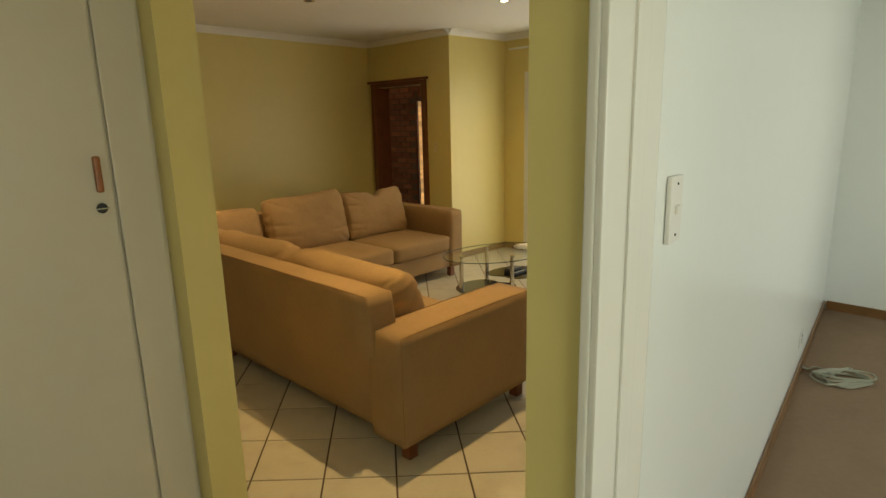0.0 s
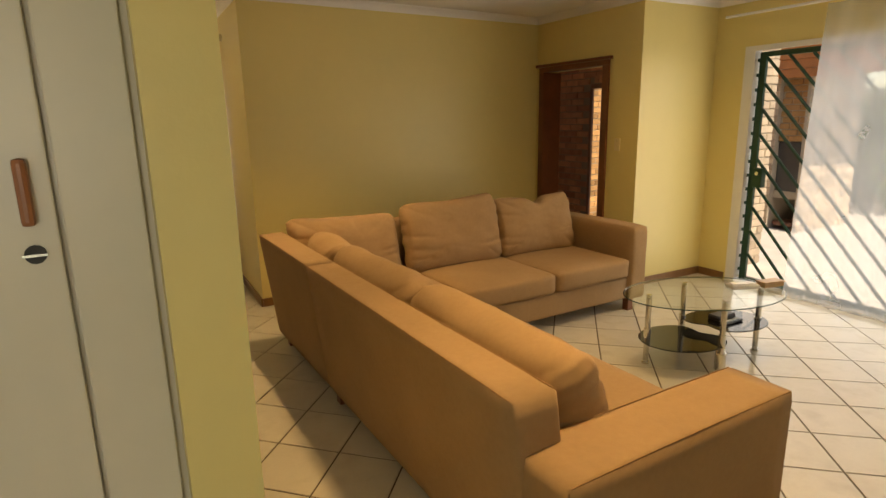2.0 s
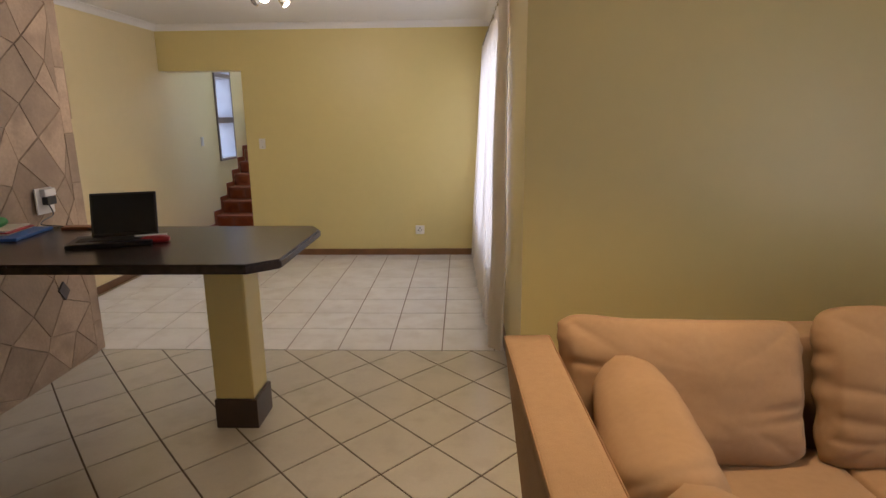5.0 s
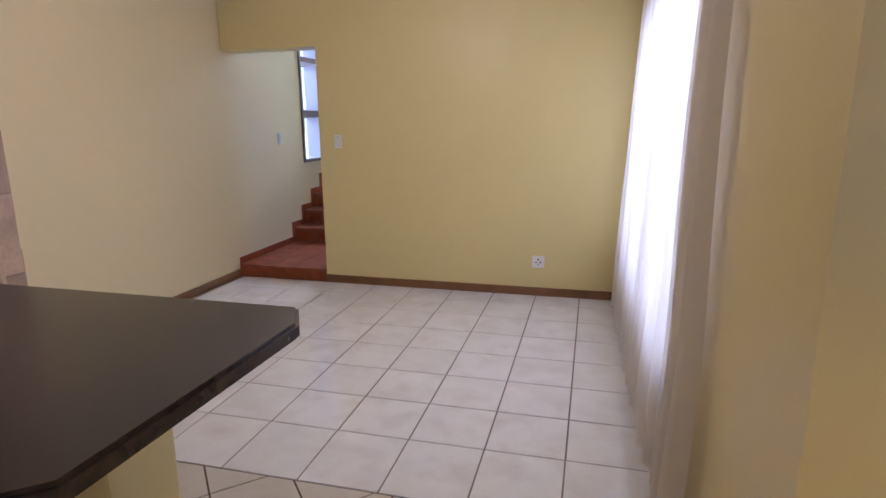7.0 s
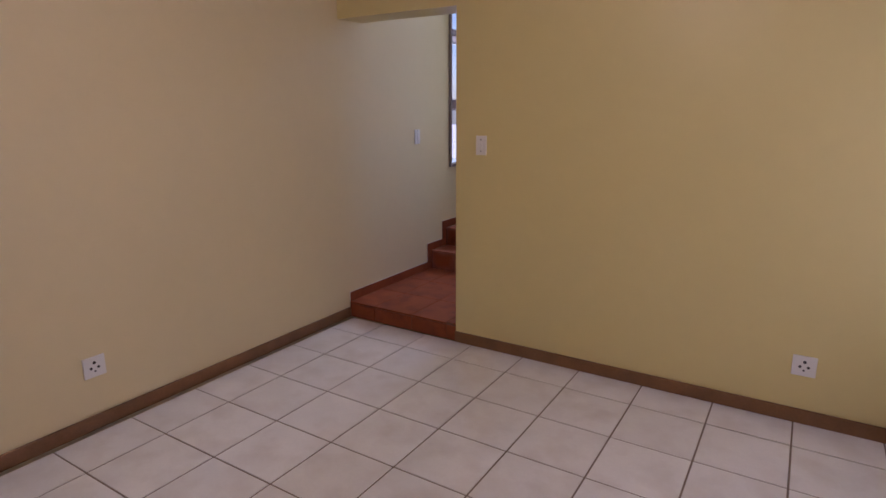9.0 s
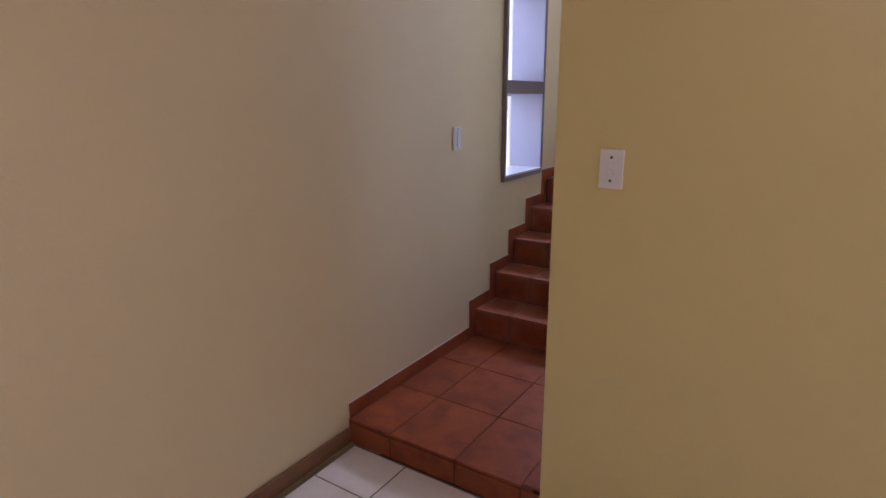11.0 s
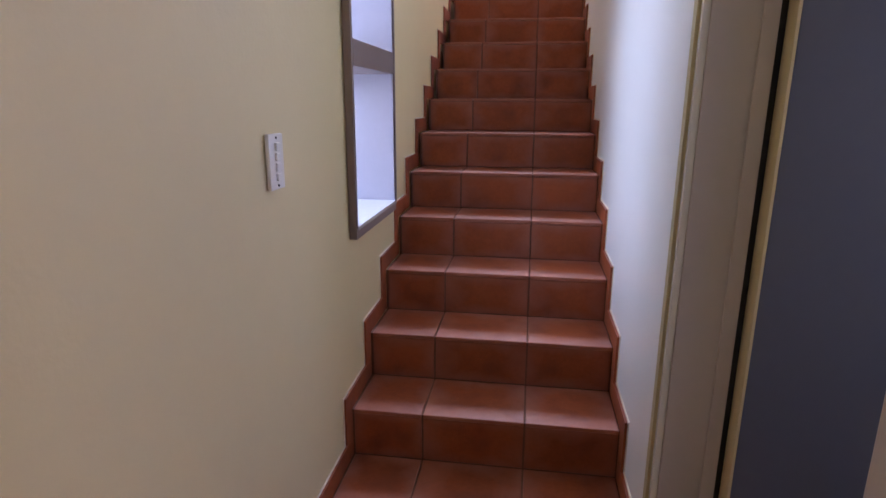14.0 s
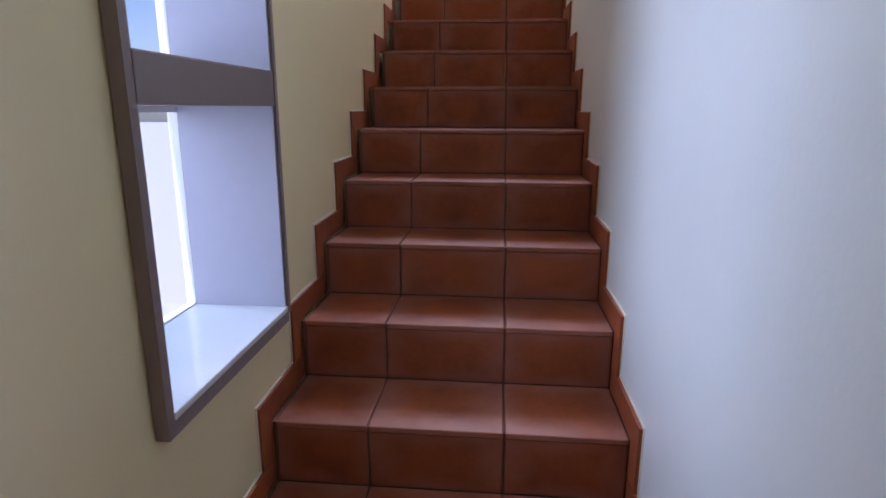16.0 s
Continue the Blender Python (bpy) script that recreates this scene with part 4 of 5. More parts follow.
win2 = structure(thing("window_2", "wide steel window behind the voile curtain", "window", (1.9, 8.6, 0.5)), "", "")
part("window_frame", boxes((1.90, 1.94, 7.40, 7.44, 0.5, 2.2), (1.90, 1.94, 9.81, 9.85, 0.5, 2.2), (1.90, 1.94, 7.44, 9.81, 0.5, 0.54), (1.90, 1.94, 7.44, 9.81, 2.16, 2.2), (1.90, 1.94, 8.15, 8.19, 0.54, 2.16), (1.90, 1.94, 8.99, 9.03, 0.54, 2.16)), ALU, win2)
part("window_sill", box(1.73, 1.92, 7.402, 9.848, 0.49, 0.505, 0.004), GLOSSWHITE, win2)
for y0, y1 in ((7.44, 8.15), (8.19, 8.99), (9.03, 9.81)):
    part("pane", box(1.917, 1.923, y0, y1, 0.54, 2.16), CLEAR, win2).visible_shadow = False

# ---- breakfast bar, pillar, stone wall, kitchen unit ----
bar = thing("breakfast_bar", "dark granite breakfast bar with clipped corners", "counter", (0.0, 6.0, 0.99))
part("worktop", prism([(-1.19, 5.55), (0.525, 5.56), (0.645, 5.665), (0.655, 6.335), (0.592, 6.45), (-1.19, 6.45)], 0.986, 1.03, 0.009), GRANITE, bar)
pier = thing("bar_pillar", "square yellow pillar with a dark tiled foot under the granite bar", "pillar", (0.23, 6.14, 0))
part("shaft", box(0.113, 0.323, 6.035, 6.25, 0.165, 0.985, 0.012), YELLOW, pier)
part("foot", box(0.110, 0.338, 6.025, 6.258, 0.0, 0.165, 0.004), DARKBASE, pier, "dark tiled foot")

stonewall = structure(part("wall_stone", box(-1.55, -1.19, 5.0, 7.125, 0, H), STONEBED), "wall clad in irregular sandstone slabs", "wall")


def crazy_stones(parent, face, u0, u1, z0, z1, size, seed):
    """Irregular slanting stone slabs set on a wall face: face(u, z, out) gives the place."""
    rnd = random.Random(seed)
    n = int((u1 - u0 + z1 - z0) / size) + 6
    pts = {}
    for i in range(-n, n + 1):
        for j in range(-n, n + 1):
            pts[i, j] = (u0 + (i + j) * size * 0.62 + rnd.uniform(-0.3, 0.3) * size, z0 + (i - j) * size * 0.62 + rnd.uniform(-0.3, 0.3) * size)
    for i in range(-n, n):
        for j in range(-n, n):
            quad = [pts[i, j], pts[i + 1, j], pts[i + 1, j + 1], pts[i, j + 1]]
            cu, cz = sum(q[0] for q in quad) / 4, sum(q[1] for q in quad) / 4
            quad = [(cu + (u - cu) * 0.985, cz + (z - cz) * 0.985) for u, z in quad]
            quad = [(min(max(u, u0), u1), min(max(z, z0), z1)) for u, z in quad]
            area = 0.5 * abs(sum(quad[k][0] * quad[(k + 1) % 4][1] - quad[(k + 1) % 4][0] * quad[k][1] for k in range(4)))
            if area < 0.004:
                continue
            bm = bmesh.new()
            out = rnd.uniform(0.004, 0.010)
            lo = [bm.verts.new(face(u, z, 0.0)) for u, z in quad]
            hi = [bm.verts.new(face(cu + (u - cu) * 0.975, cz + (z - cz) * 0.975, out)) for u, z in quad]
            bm.faces.new(hi)
            for k in range(4):
                if (lo[k].co - lo[(k + 1) % 4].co).length > 1e-5:
                    bm.faces.new((lo[k], lo[(k + 1) % 4], hi[(k + 1) % 4], hi[k]))
            bmesh.ops.recalc_face_normals(bm, faces=bm.faces)
            part("stone", bm, STONE, parent)


crazy_stones(stonewall, lambda u, z, o: (-1.19 + o, u, z), 5.0, 7.03, 0.0, H, 0.27, 5)
rnd = random.Random(31)
z = 0.0
while z < H - 0.12:
    up = min(z + rnd.uniform(0.22, 0.42), H)
    part("stone", box(-1.19, -1.19 + rnd.uniform(0.005, 0.010), 7.036 + rnd.uniform(-0.004, 0.006), 7.126, z + 0.003, up - 0.003, 0.002, 1), STONE, stonewall)
    z = up
crazy_stones(stonewall, lambda u, z, o: (u, 7.125 + o, z), -1.55, -1.19, 0.0, H, 0.3, 6)

dark = bmesh.new()
rim = [(6.735, 0.55), (6.785, 0.475), (6.835, 0.53), (6.785, 0.60)]
lo = [dark.verts.new((-1.19, u, v)) for u, v in rim]
hi = [dark.verts.new((-1.168, u, v)) for u, v in rim]
dark.faces.new(hi)
for k in range(4):
    dark.faces.new((lo[k], lo[(k + 1) % 4], hi[(k + 1) % 4], hi[k]))
bmesh.ops.recalc_face_normals(dark, faces=dark.faces)
part("stone", dark, mat("dark_slate", (0.10, 0.085, 0.08), 0.7, vary=0.2, scale=9), stonewall, "small dark slate diamond")

unit = thing("kitchen_unit", "white kitchen base unit standing in the corner", "cabinet", (0.0, 3.9, 0))
part("body", box(-0.80, 0.44, 3.265, 4.24, 0.10, 0.86, 0.003), GLOSSWHITE, unit)
part("plinth", box(-0.78, 0.41, 3.265, 4.18, 0.0, 0.10), DARKBASE, unit)
for x0, x1 in ((-0.79, -0.19), (-0.18, 0.43)):
    d = part("door", box(x0, x1, 4.24, 4.258, 0.11, 0.85, 0.003), GLOSSWHITE, unit)
    part("handle", tube((x1 - 0.05, 4.275, 0.62), (x1 - 0.05, 4.275, 0.76), 0.006), CHROME, d)
worktop = thing("kitchen_worktop", "dark granite worktop on the white kitchen unit", "worktop", (0.0, 3.9, 0.86))
part("slab", prism([(-0.80, 3.265), (0.47, 3.265), (0.475, 4.25), (0.415, 4.33), (-0.80, 4.33)], 0.861, 0.90, 0.006), GRANITE, worktop)

# things on the bar
laptop = thing("laptop", "open black laptop computer on the granite bar", "laptop", (-0.32, 6.05, 1.03))
part("base", prism([(-0.435, 5.83), (-0.085, 5.955), (-0.16, 6.18), (-0.515, 6.06)], 1.031, 1.052, 0.003), BLACK, laptop)
part("keyboard", prism([(-0.425, 5.90), (-0.125, 6.0), (-0.155, 6.085), (-0.455, 5.985)], 1.052, 1.055), DARKSLOT, laptop)
bm = bmesh.new()
add_box(bm, -0.153, 0.153, -0.006, 0.006, 0.0, 0.222, 0.004)
lid = part("screen_lid", bm, BLACK, laptop)
lid.data.transform(pose(-0.280, 6.075, 1.050, -14, 0, 18))
bm = box(-0.142, 0.142, -0.008, -0.0055, 0.018, 0.211)
pane = part("display", bm, SCREEN, lid, "dark switched-off display")
pane.data.transform(pose(-0.280, 6.075, 1.050, -14, 0, 18))

folder = thing("blue_folder", "bright blue plastic folder lying on the granite bar", "folder", (-0.95, 6.15, 1.03))
part("cover", prism([(-1.12, 5.99), (-0.82, 6.03), (-0.87, 6.37), (-1.15, 6.33)], 1.031, 1.047, 0.003), BLUEFILE, folder)
papers = thing("paper_stack", "loose stack of pale papers on the blue folder", "papers", (-1.0, 6.2, 1.047))
for k, (dx, m) in enumerate(((0.0, PAPER), (0.012, REDPL), (-0.01, PAPER))):
    part("sheet", prism([(-1.14 + dx, 6.05), (-0.92 + dx, 6.10), (-0.96 + dx, 6.33), (-1.16 + dx, 6.29)], 1.048 + k * 0.008, 1.055 + k * 0.008), m, papers)
bag = thing("green_packet", "crumpled green packet on top of the papers", "packet", (-1.08, 6.2, 1.072))
part("wrapping", soft_box(0.12, 0.16, 0.045, Matrix.Translation((-1.09, 6.2, 1.095)), 0.9, 0.01, 0.02, 6, 3), GREENPL, bag, smooth=True)
pen = thing("red_pen_case", "small red pen case beside the laptop", "pen case", (-0.1, 6.03, 1.03))
part("pouch", soft_box(0.13, 0.05, 0.03, pose(-0.10, 6.02, 1.045, 0, 0, 12), 0.9, 0.004, 0.002, 5), REDPL, pen, smooth=True)
part("pen", tube((-0.19, 6.0, 1.064), (-0.05, 6.045, 1.066), 0.005, 8), PLASTIC, pen)
part("zip", tube((-0.15, 5.995, 1.05), (-0.05, 6.015, 1.05), 0.003, 6), CHROME, pen)
charger = thing("dark_tray", "flat dark tray lying behind the laptop", "tray", (-0.62, 6.38, 1.03))
part("plate", prism([(-0.80, 6.33), (-0.55, 6.36), (-0.57, 6.43), (-0.82, 6.41)], 1.031, 1.045, 0.003), BROWNWOOD, charger)


def socket_plate(name, label, category, m, w, h, holes, switch=0, shade=PLASTIC):
    """A wall plate in its own x-z plane, facing -y, with slots and rocker switches."""
    t = thing(name, label, category, tuple(m.translation))
    def local(nm, bm, material, parent):
        ob = part(nm, bm, material, parent)
        ob.data.transform(m)
        return ob
    plate = local("plate", box(-w / 2, w / 2, -0.010, 0.0, -h / 2, h / 2, 0.003), shade, t)
    for x, z, r in holes:
        local("hole", tube((x, -0.0115, z), (x, -0.009, z), r, 10), DARKSLOT, t)
    for k in range(switch):
        z = (k - (switch - 1) / 2) * 0.022
        local("rocker", box(-0.010, 0.010, -0.016, -0.009, z - 0.009, z + 0.009, 0.003), shade, t)
    return t


PINS = [(0.0, 0.022, 0.008), (-0.018, -0.004, 0.007), (0.018, -0.004, 0.007), (0.0, -0.022, 0.005)]
socket_plate("wall_socket", "square white three-pin socket low on the yellow wall", "socket", pose(0.925, 10.03, 0.305), 0.105, 0.105, PINS)
socket_plate("wall_socket", "square white three-pin socket low on the cream wall", "socket", pose(XL, 8.145, 0.323, 0, 0, 90), 0.105, 0.105, PINS)
socket_plate("light_switch", "upright white light switch beside the stair opening", "light switch", pose(-0.906, 10.03, 1.335), 0.072, 0.118, [(0, 0.035, 0.004), (0, -0.035, 0.004)], 2)
socket_plate("light_switch", "upright white switch plate with several rockers on the stair wall", "light switch", pose(XL, 10.972, 1.330, 0, 0, 90), 0.072, 0.122, [(0.0, 0.052, 0.003), (0, -0.052, 0.003)], 4)
socket_plate("light_switch", "small white light switch beside the dark door frame", "light switch", pose(4.95, 5.175, 1.35, 0, 0, -90), 0.07, 0.115, [(0, 0.03, 0.004)], 1, CREAM)
socket_plate("wall_socket", "white double socket with a plugged adaptor on the stone wall", "socket", pose(-1.170, 6.73, 1.14, 0, 0, 90), 0.15, 0.16, PINS, 0)
adaptor = thing("plug_adaptor", "black plug adaptor pushed into the stone wall socket", "plug", (-1.17, 6.73, 1.14))
part("plug", box(-1.160, -1.12, 6.70, 6.78, 1.115, 1.165, 0.006), BLACK, adaptor)


part("white_plug", box(-1.160, -1.125, 6.69, 6.79, 1.168, 1.215, 0.006), PLASTIC, adaptor, "white plug above the black one")
part("cable", wire([(-1.15, 6.74, 1.12), (-1.10, 6.70, 1.06), (-1.05, 6.55, 1.05), (-1.0, 6.46, 1.038), (-0.85, 6.42, 1.036), (-0.6, 6.32, 1.036), (-0.5, 6.2, 1.038)], 0.004), BLACK, adaptor)

# ---- passage: cupboard, bedroom door frame ----
cup = thing("built_in_cupboard", "off-white built-in cupboard with a wooden pull handle", "cupboard", (-0.3, 2.65, 0))
part("carcass", box(-1.395, 0.86, 2.385, 2.95, 0.0, H - 0.01), CUPBOARD, cup)
part("stile", box(0.708, 0.845, 2.362, 2.385, 0.0, H - 0.01, 0.004), CUPBOARD, cup)
for x0, x1 in ((0.02, 0.698), (-0.67, 0.01), (-1.36, -0.68)):
    d = part("door", box(x0, x1, 2.365, 2.385, 0.06, 2.3, 0.004), CUPBOARD, cup)
    h = x1 - 0.042
    part("handle", box(h - 0.011, h + 0.011, 2.338, 2.366, 1.455, 1.577, 0.008), BROWNWOOD, d, "worn wooden pull handle")
    part("keyhole", tube((h, 2.360, 1.40), (h, 2.366, 1.40), 0.018, 12), DARKSLOT, d, "dark keyhole rosette")
    part("key", box(h - 0.02, h + 0.02, 2.352, 2.361, 1.397, 1.402), CHROME, d)

bed = structure(thing("door_3", "white painted bedroom door frame without its door", "door frame", (0.95, 0.1, 0)), "", "")
part("jamb", box(0.885, 1.06, 0.586, 0.60, 0, 2.05, 0.003), GLOSSWHITE, bed)
part("architrave", boxes((0.882, 0.905, 0.60, 0.618, 0, 2.06), bevel=0.004), GLOSSWHITE, bed)
part("stop", box(0.96, 1.0, 0.581, 0.586, 0, 2.05, 0.001), GLOSSWHITE, bed)
part("jamb", box(0.885, 1.06, -0.36, -0.32, 0, 2.05, 0.004), GLOSSWHITE, bed)
part("head", box(0.885, 1.06, -0.32, 0.586, 2.01, 2.05, 0.004), GLOSSWHITE, bed)
A_BED = math.degrees(math.atan2(0.645, 4.72))
socket_plate("light_switch", "upright white switch on the glossy bedroom wall", "light switch", pose(1.22, 0.605 + 0.1367 * 0.19 - 0.001, 1.487, 0, 0, A_BED), 0.075, 0.13, [(0, 0.05, 0.003), (0, -0.05, 0.003)], 1)
socket_plate("wall_socket", "white socket low on the bedroom wall", "socket", pose(4.1, 0.605 + 0.1367 * 3.07 - 0.001, 0.27, 0, 0, A_BED), 0.10, 0.10, PINS)
rnd = random.Random(12)
coil = []
for k in range(46):
    a = k * 0.9
    coil.append((4.24 + 0.13 * math.cos(a) * (1 + 0.5 * rnd.uniform(-1, 1)) - 0.05 * math.sin(a), 0.80 + 0.11 * math.sin(a) * (1 + 0.5 * rnd.uniform(-1, 1)), 0.012 + 0.0009 * k))
cab = thing("cable_coil", "tangled pale extension cable on the beige carpet", "cable", (4.16, 0.86, 0.004))
part("coil", wire(coil + [(4.3, 0.95, 0.03), (4.28, 1.0, 0.012), (4.2, 1.02, 0.05)], 0.006, 4), CABLE, cab)

# ---- door beside the stairs ----
door4 = structure(thing("door_4", "taupe door frame with a grey-blue door swung open into a dim room", "door", (-1.0, 10.75, 0.12)), "", "")
part("jamb", box(-1.134, -1.004, 11.075, 11.118, 0.12, 2.2, 0.002), TAUPE, door4)
# added black filler strip: the hinge gap's shade as a dark colour
part("gap_strip", box(-1.004, -0.978, 11.098, 11.104, 0.12, 2.2), DARKSLOT, door4, "black strip standing in for the shade in the hinge gap")
# window light on the taupe jamb's side, drawn as a white strip
part("bead", box(-1.1500, -1.134, 11.078, 11.117, 0.12, 2.2, 0.002), GLOSSWHITE, door4, "white strip standing in for the jamb's window-lit side")
part("plaster_edge", box(-1.1582, -1.1500, 11.090, 11.1175, 0.12, 2.2, 0.001), mat("olive_paint", (0.44, 0.38, 0.20), 0.5, vary=0.05), door4, "yellow painted plaster edge")
part("stop", box(-1.036, -1.004, 11.069, 11.075, 0.12, 2.2, 0.001), TAUPE, door4)
part("jamb", box(-1.091, -0.95, 10.362, 10.40, 0.12, 2.2, 0.003), TAUPE, door4)
leaf = part("leaf", box(-0.980, -0.24, 11.034, 11.082, 0.13, 2.16, 0.003), DOORBLUE, door4, "grey-blue door leaf")
part("edge", box(-0.986, -0.980, 11.034, 11.084, 0.13, 2.16), CREAM, leaf, "bare pale edge of the door")
part("hinge", tube((-0.990, 11.030, 0.32), (-0.990, 11.030, 0.42), 0.006), CHROME, leaf)
win3 = structure(thing("window_3", "small steel window of the room beside the stairs", "window", (0.35, 10.72, 1.05)), "", "")
part("window_frame", boxes((0.33, 0.37, 10.45, 10.49, 1.05, 2.05), (0.33, 0.37, 10.96, 11.0, 1.05, 2.05), (0.33, 0.37, 10.49, 10.96, 1.05, 1.09), (0.33, 0.37, 10.49, 10.96, 2.01, 2.05)), ALU, win3)
part("pane", box(0.347, 0.353, 10.49, 10.96, 1.09, 2.01), CLEAR, win3).visible_shadow = False

# ---- ceiling lamps ----
def downlight(x, y, lit):
    d = thing("downlight", "small recessed ceiling downlight" + (" switched on" if lit else " with a brass rim"), "ceiling light", (x, y, H), "recessed ceiling lights")
    ring = bmesh.new()
    n = 24
    prof = [(0.028, 0.0), (0.042, -0.006), (0.048, 0.0)]
    vs = [[ring.verts.new((x + r * math.cos(2 * math.pi * k / n), y + r * math.sin(2 * math.pi * k / n), H - 0.001 + z)) for r, z in prof] for k in range(n)]
    for k in range(n):
        for j in range(2):
            ring.faces.new((vs[k][j], vs[k][j + 1], vs[(k + 1) % n][j + 1], vs[(k + 1) % n][j]))
    bmesh.ops.recalc_face_normals(ring, faces=ring.faces)
    part("rim", ring, CHROME, d)
    part("bulb", tube((x, y, H - 0.004), (x, y, H - 0.001), 0.028, 16), BULB if lit else DARKSLOT, d)


downlight(4.25, 3.55, True)
downlight(2.93, 4.55, False)
downlight(2.12, 2.42, True)
downlight(1.93, 4.90, True)

fit4 = thing("spot_cluster", "chrome ceiling light with three swivel spots, two lit", "ceiling light", (-0.05, 7.95, H))
part("rose", tube((-0.05, 7.95, H - 0.03), (-0.05, 7.95, H - 0.001), 0.065, 24), CHROME, fit4)
for a, tx, ty, lit in ((0, -0.135, 7.95, False), (1, -0.05, 7.86, True), (2, 0.035, 8.02, True)):
    arm = part("arm", tube((-0.05 + (tx + 0.05) * 0.4, 7.95 + (ty - 7.95) * 0.4, H - 0.03), (tx, ty, H - 0.115), 0.008, 8), CHROME, fit4)
    d = Vector((tx + 0.05, ty - 7.95 - 0.07, -0.10)).normalized()
    c = Vector((tx, ty, H - 0.135))
    head = part("head", tube(c - d * 0.035, c + d * 0.045, 0.025, 16, 0.040), CHROME, fit4)
    part("bulb", tube(c + d * 0.044, c + d * 0.047, 0.032, 16), BULB if lit else DARKSLOT, head)

# ---- television stand by the south wall ----
tv = thing("tv_stand", "low black stand with a glass top level", "tv stand", (2.9, 1.25, 0))
part("top", box(2.43, 3.40, 1.02, 1.44, 0.455, 0.50, 0.004), BLACK, tv)
part("glass_level", box(2.95, 3.60, 1.2, 1.60, 0.56, 0.568, 0.002), TABLEGLASS, tv)
for x, y in ((2.46, 1.05), (2.46, 1.40), (3.36, 1.05), (3.36, 1.40)):
    part("leg", box(x - 0.02, x + 0.02, y - 0.02, y + 0.02, 0.0, 0.455, 0.002), BLACK, tv)
for x, y in ((3.0, 1.24), (3.34, 1.38)):
    part("spacer", tube((x, y, 0.50), (x, y, 0.56), 0.015), CHROME, tv)

# ---- outside ----
structure(part("ground", boxes((-60, 70, -60, 70, -0.5, -0.25)), GRASS), "short green lawn around the house", "ground")
structure(part("pavement", boxes((6.15, 12.5, -4.0, 10.95, -0.25, -0.03), (1.97, 6.15, 6.64, 10.95, -0.25, -0.03)), PAVING), "pale patio paving", "pavement")


def bricks(parent, face, u0, u1, z0, z1, material, name="brick", singly=True, holes=(), seed=1, w=0.222, h=0.073, gap=0.011):
    """Running-bond brickwork on a face; face(u, z, out) gives the place. holes: u0, u1, z0, z1."""
    rnd = random.Random(seed)
    whole = bmesh.new()
    row = 0
    z = z0
    shared = None
    while z + h <= z1 + 1e-6:
        u = u0 - (w + gap) / 2 * (row % 2)
        while u < u1:
            a, b = max(u, u0), min(u + w, u1)
            u += w + gap
            if b - a < 0.03 or any(a < q[1] and b > q[0] and z < q[3] and z + h > q[2] for q in holes):
                continue
            out = rnd.uniform(0.008, 0.014)
            bm = bmesh.new() if singly else whole
            lo = [bm.verts.new(face(p, q, 0)) for p, q in ((a, z), (b, z), (b, z + h), (a, z + h))]
            e = 0.004
            hi = [bm.verts.new(face(p, q, out)) for p, q in ((a + e, z + e), (b - e, z + e), (b - e, z + h - e), (a + e, z + h - e))]
            bm.faces.new(hi)
            for k in range(4):
                bm.faces.new((lo[k], lo[(k + 1) % 4], hi[(k + 1) % 4], hi[k]))
            if singly:
                bmesh.ops.recalc_face_normals(bm, faces=bm.faces)
                part(name, bm, material, parent)
        z += h + gap
        row += 1
    if singly:
        whole.free()
    else:
        bmesh.ops.recalc_face_normals(whole, faces=whole.faces)
        tagged(part(name + "work", whole, material, parent), kind="stuff")


# brick porch behind the dark door
porch = structure(part("wall_porch", boxes((6.27, 6.33, 7.0, 8.4, -0.25, 2.5), (6.27, 6.33, 5.15, 5.75, -0.25, 2.5), (6.27, 6.33, 5.75, 7.0, 2.02, 2.5)), DARKMORTAR), "dark brown face-brick porch wall with a gateway", "wall")
bricks(porch, lambda u, z, o: (6.27 - o, u, z), 5.15, 8.4, 0.0, 2.45, BRICK, holes=((5.75, 7.0, -1, 2.10),), seed=4)
for k in range(14):
    part("soldier_brick", box(6.256, 6.268, 5.76 + k * 0.084, 5.833 + k * 0.084, 2.03, 2.12, 0.003), BRICK, porch)
gateway = thing("porch_door_frame", "dark wooden frame around the porch gateway", "door frame", (6.35, 6.3, 0))
part("post", box(6.255, 6.29, 6.955, 6.995, -0.03, 1.96, 0.004), DARKWOOD, gateway)
part("post", box(6.25, 6.34, 5.755, 5.82, -0.03, 1.96, 0.004), DARKWOOD, gateway)
part("head", box(6.25, 6.34, 5.755, 6.978, 1.96, 2.02, 0.004), DARKWOOD, gateway)
structure(part("ceiling_porch", box(5.17, 6.5, 5.15, 8.4, 2.5, 2.6), CEILING), "white porch ceiling", "ceiling")
side = structure(part("wall_porch_north", box(5.17, 6.27, 8.2, 8.4, -0.25, 2.5), DARKMORTAR), "brown brick end wall of the porch", "wall")
bricks(side, lambda u, z, o: (u, 8.2 - o, z), 5.17, 6.27, 0.0, 2.45, BRICK, singly=False, seed=6)

# pale brick return beside the sliding door
ret = structure(part("wall_patio_return", box(6.16, 6.95, 4.93, 5.14, -0.25, 2.75), MORTAR), "pale face-brick return wall on the patio", "wall")
bricks(ret, lambda u, z, o: (u, 4.93 - o, z), 6.16, 6.95, -0.02, 2.7, PALEBRICK, seed=8)
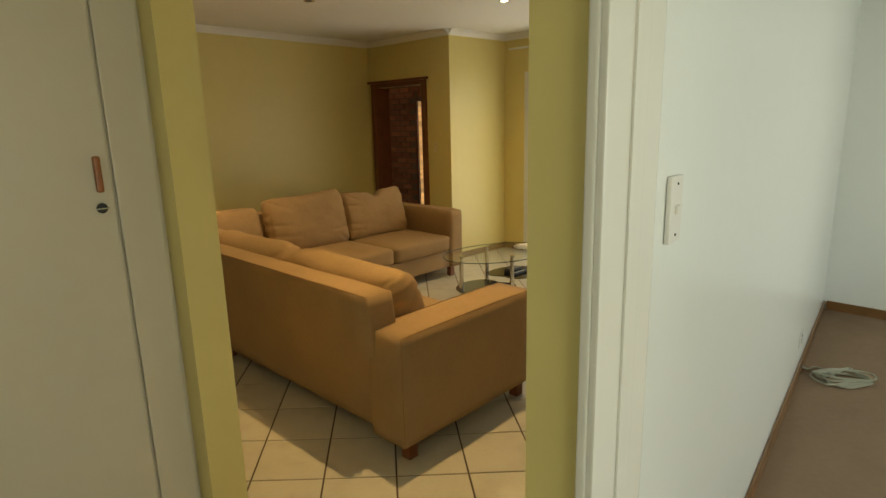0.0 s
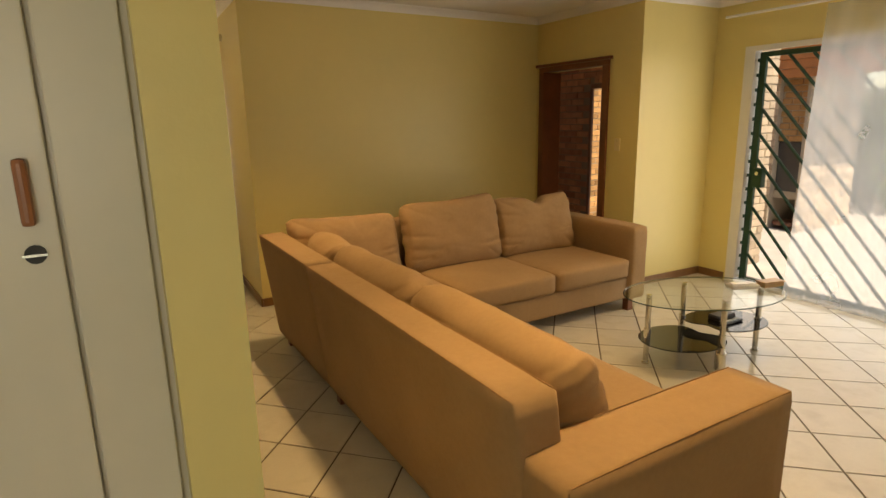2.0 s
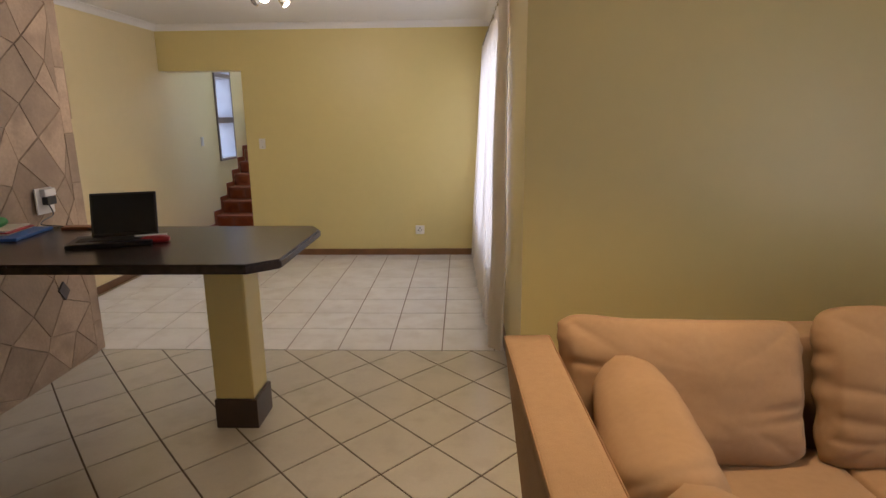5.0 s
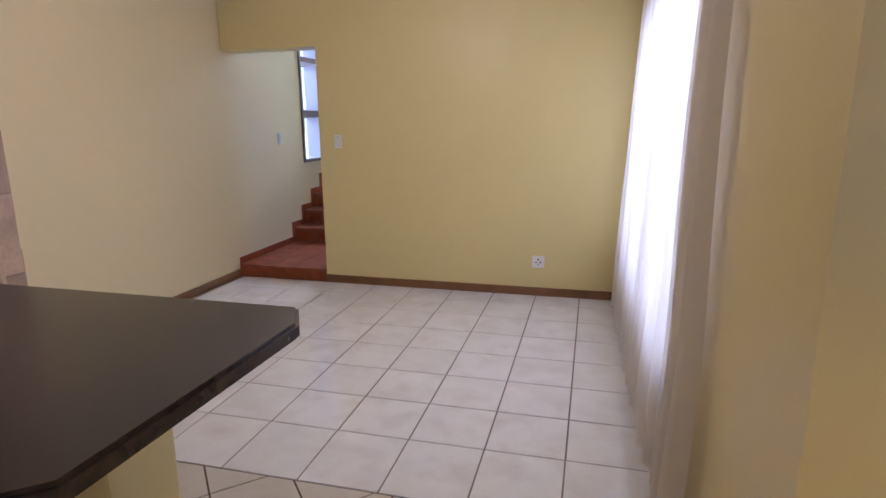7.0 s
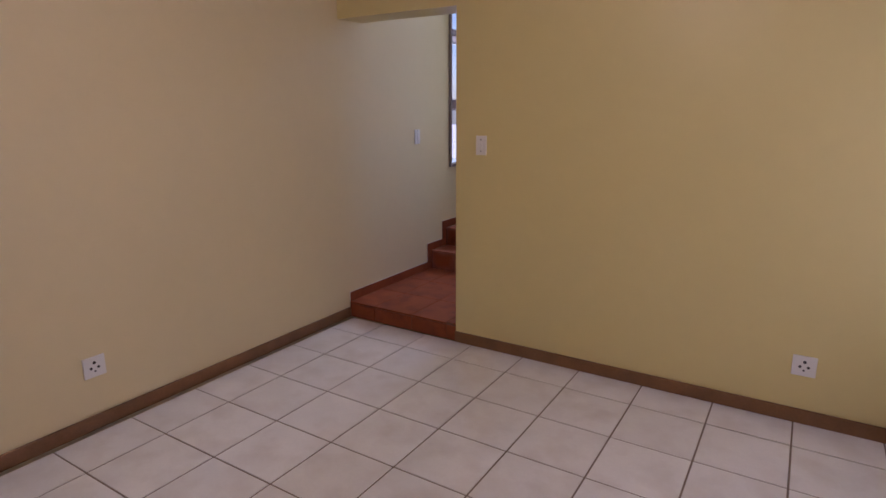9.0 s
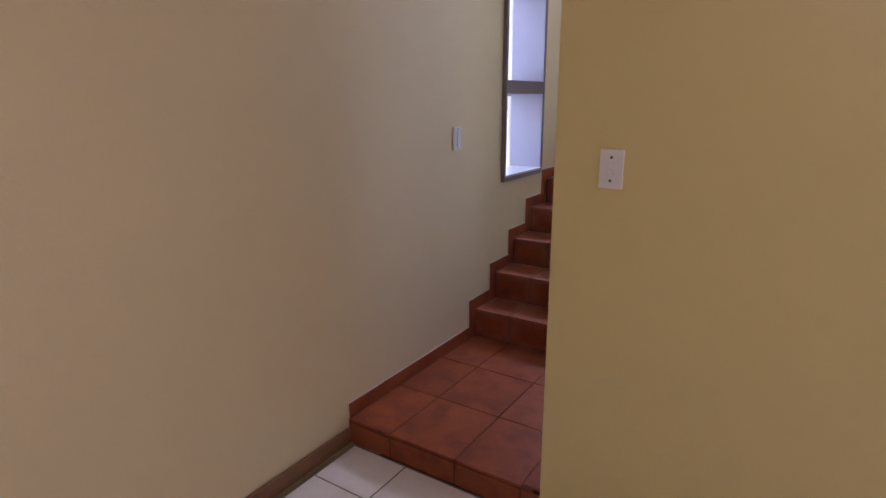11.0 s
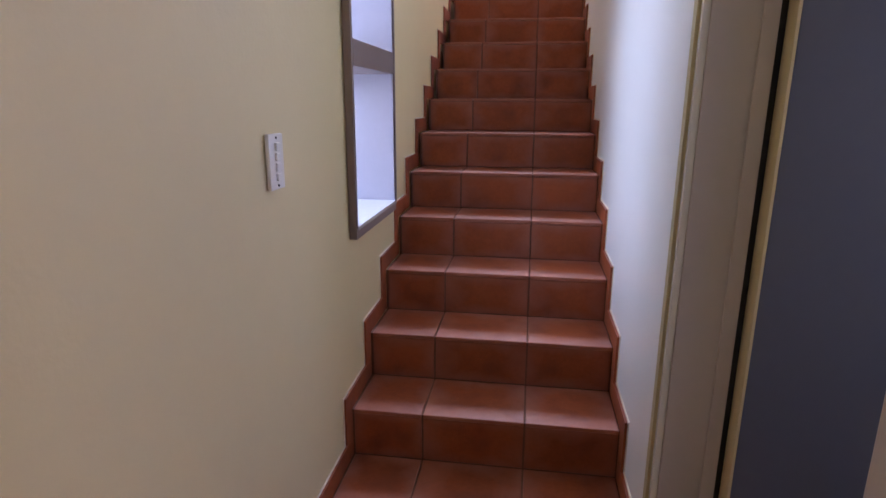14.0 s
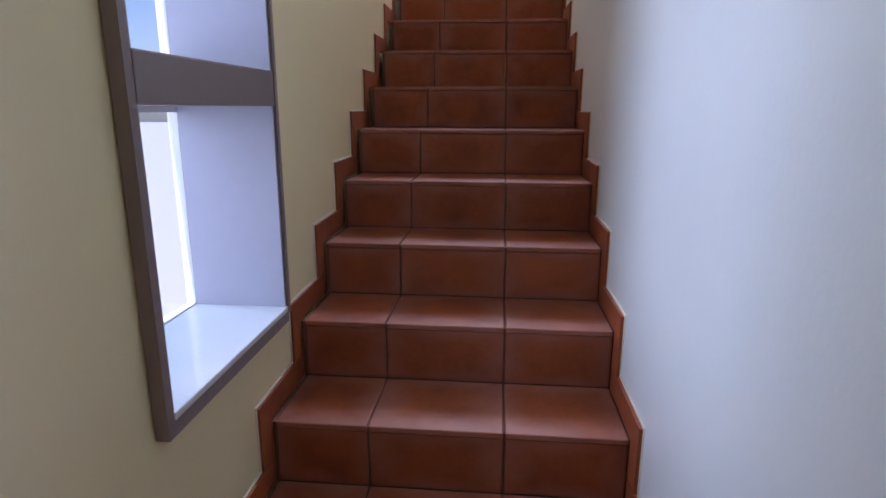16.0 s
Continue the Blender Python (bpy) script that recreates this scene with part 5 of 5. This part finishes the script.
# garden wall
gw = structure(part("wall_garden", boxes((6.34, 12.6, 7.80, 8.0, -0.25, 2.6), (1.98, 5.16, 10.97, 11.2, -0.25, 2.6)), MORTAR), "sunlit golden face-brick garden wall", "wall")
bricks(gw, lambda u, z, o: (u, 10.97 - o, z), 1.98, 5.16, -0.02, 2.58, SUNBRICK, singly=False, seed=10)
bricks(gw, lambda u, z, o: (u, 7.80 - o, z), 6.34, 12.6, -0.02, 2.58, SUNBRICK, singly=False, seed=9)
structure(part("wall_boundary", box(12.6, 12.8, -5, 11.2, -0.25, 2.0), PLASTER), "plain plastered boundary wall behind the patio", "wall")
# made-up white ground, so that the slot window looks out on glare
structure(part("pavement_yard", box(-60.0, -2.3, 2, 70, -0.25, -0.03), mat("glare_white_ground", (0.72, 0.71, 0.68), 0.9, vary=0.05, scale=2, bump=0.2)), "white ground added to give glare behind the slot window", "pavement")

# built-in barbecue on the patio
braai = thing("brick_barbecue", "built-in brick barbecue with a grey steel firebox", "barbecue", (9.1, 6.0, -0.03))
part("core", boxes((8.87, 10.2, 6.07, 6.7, -0.03, 2.3), (8.95, 10.2, 5.70, 6.07, 1.22, 2.3), (8.95, 10.2, 5.70, 6.07, 0.42, 0.52), (9.6, 10.2, 5.70, 6.07, -0.03, 0.42), (9.3, 10.2, 5.70, 6.07, 0.52, 1.22), (8.87, 9.3, 5.66, 5.70, -0.03, 2.3), (9.3, 10.2, 5.66, 5.70, -0.03, 2.3)), MORTAR, braai)
bricks(braai, lambda u, z, o: (8.87 - o, u, z), 6.07, 6.7, -0.02, 2.28, PALEBRICK, seed=3)
bricks(braai, lambda u, z, o: (8.95 - o, u, z), 5.70, 6.07, 1.22, 2.28, SUNBRICK, seed=5)
bricks(braai, lambda u, z, o: (8.87 + u, 5.66 - o, z), 0.0, 1.3, -0.02, 2.28, PALEBRICK, seed=7)
part("firebox", box(8.96, 8.99, 5.71, 6.06, 0.525, 1.21, 0.004), mat("grey_steel", (0.10, 0.10, 0.10), 0.45, metal=0.6, vary=0.1), braai, "grey steel firebox door")
for k in range(6):
    y = 5.74 + 0.07 * (k % 5)
    log = thing("firewood", "short split log stored under the barbecue", "firewood", (9.0, y, 0.0), "firewood under the barbecue")
    part("log", tube((8.98, y, 0.05 + 0.09 * (k // 5)), (9.25, y + 0.02, 0.05 + 0.09 * (k // 5)), 0.035, 9), DARKWOOD, log)
roof = thing("patio_roof", "orange timber patio roof with open beams", "roof", (8.3, 6.2, 2.36))
part("deck", box(8.70, 10.3, 4.6, 7.4, 2.42, 2.47), ROOFWOOD, roof)
for k in range(9):
    y = 4.65 + k * 0.3
    part("beam", box(8.74, 10.3, y, y + 0.06, 2.32, 2.42, 0.004), ROOFWOOD, roof)
for k in range(3):
    part("fascia", box(8.66 - 0.012 * k, 8.70 - 0.012 * k, 4.6, 7.4, 2.06 + 0.115 * k, 2.17 + 0.115 * k, 0.004), ROOFWOOD, roof)


def bush(x, y, r, h, seed):
    """A shrub of a few stems and many single leaves."""
    rnd = random.Random(seed)
    b = thing("garden_shrub", "leafy green garden shrub against the boundary wall", "shrub", (x, y, -0.25), "garden shrubs")
    st = bmesh.new()
    for k in range(6):
        a = rnd.uniform(0, 6.28)
        add_tube(st, (x, y, -0.25), (x + 0.5 * r * math.cos(a), y + 0.5 * r * math.sin(a), h * rnd.uniform(0.5, 0.8)), 0.025, 6, 0.008)
    part("stems", st, DARKWOOD, b)
    verts, faces = [], []
    for k in range(1500):
        a, t = rnd.uniform(0, 6.28), rnd.random() ** 0.5
        zz = rnd.uniform(0.05, 1)
        rr = r * t * (0.55 + 0.6 * math.sin(math.pi * zz)) * (1 + 0.35 * noise.noise(Vector((a, zz * 2, seed))))
        c = Vector((x + rr * math.cos(a), y + rr * math.sin(a), h * zz))
        u = Vector((rnd.uniform(-1, 1), rnd.uniform(-1, 1), rnd.uniform(-1, 1))).normalized()
        v = u.cross(Vector((rnd.uniform(-1, 1), rnd.uniform(-1, 1), rnd.uniform(-1, 1)))).normalized()
        s = rnd.uniform(0.05, 0.10)
        i = len(verts)
        verts += [c - u * s, c + v * s * 0.4, c + u * s, c - v * s * 0.4]
        faces.append((i, i + 1, i + 2, i + 3))
    me = bpy.data.meshes.new("leaves")
    me.from_pydata(verts, [], faces)
    me.materials.append(LEAF)
    ob = new("leaves", me)
    attach(ob, b)


for k, (x, y, r, h) in enumerate(((12.0, 5.6, 0.8, 2.3), (11.9, 3.4, 0.9, 2.0), (12.0, 7.0, 0.6, 2.4), (11.8, 1.2, 0.8, 1.9))):
    bush(x, y, r, h, 20 + k)
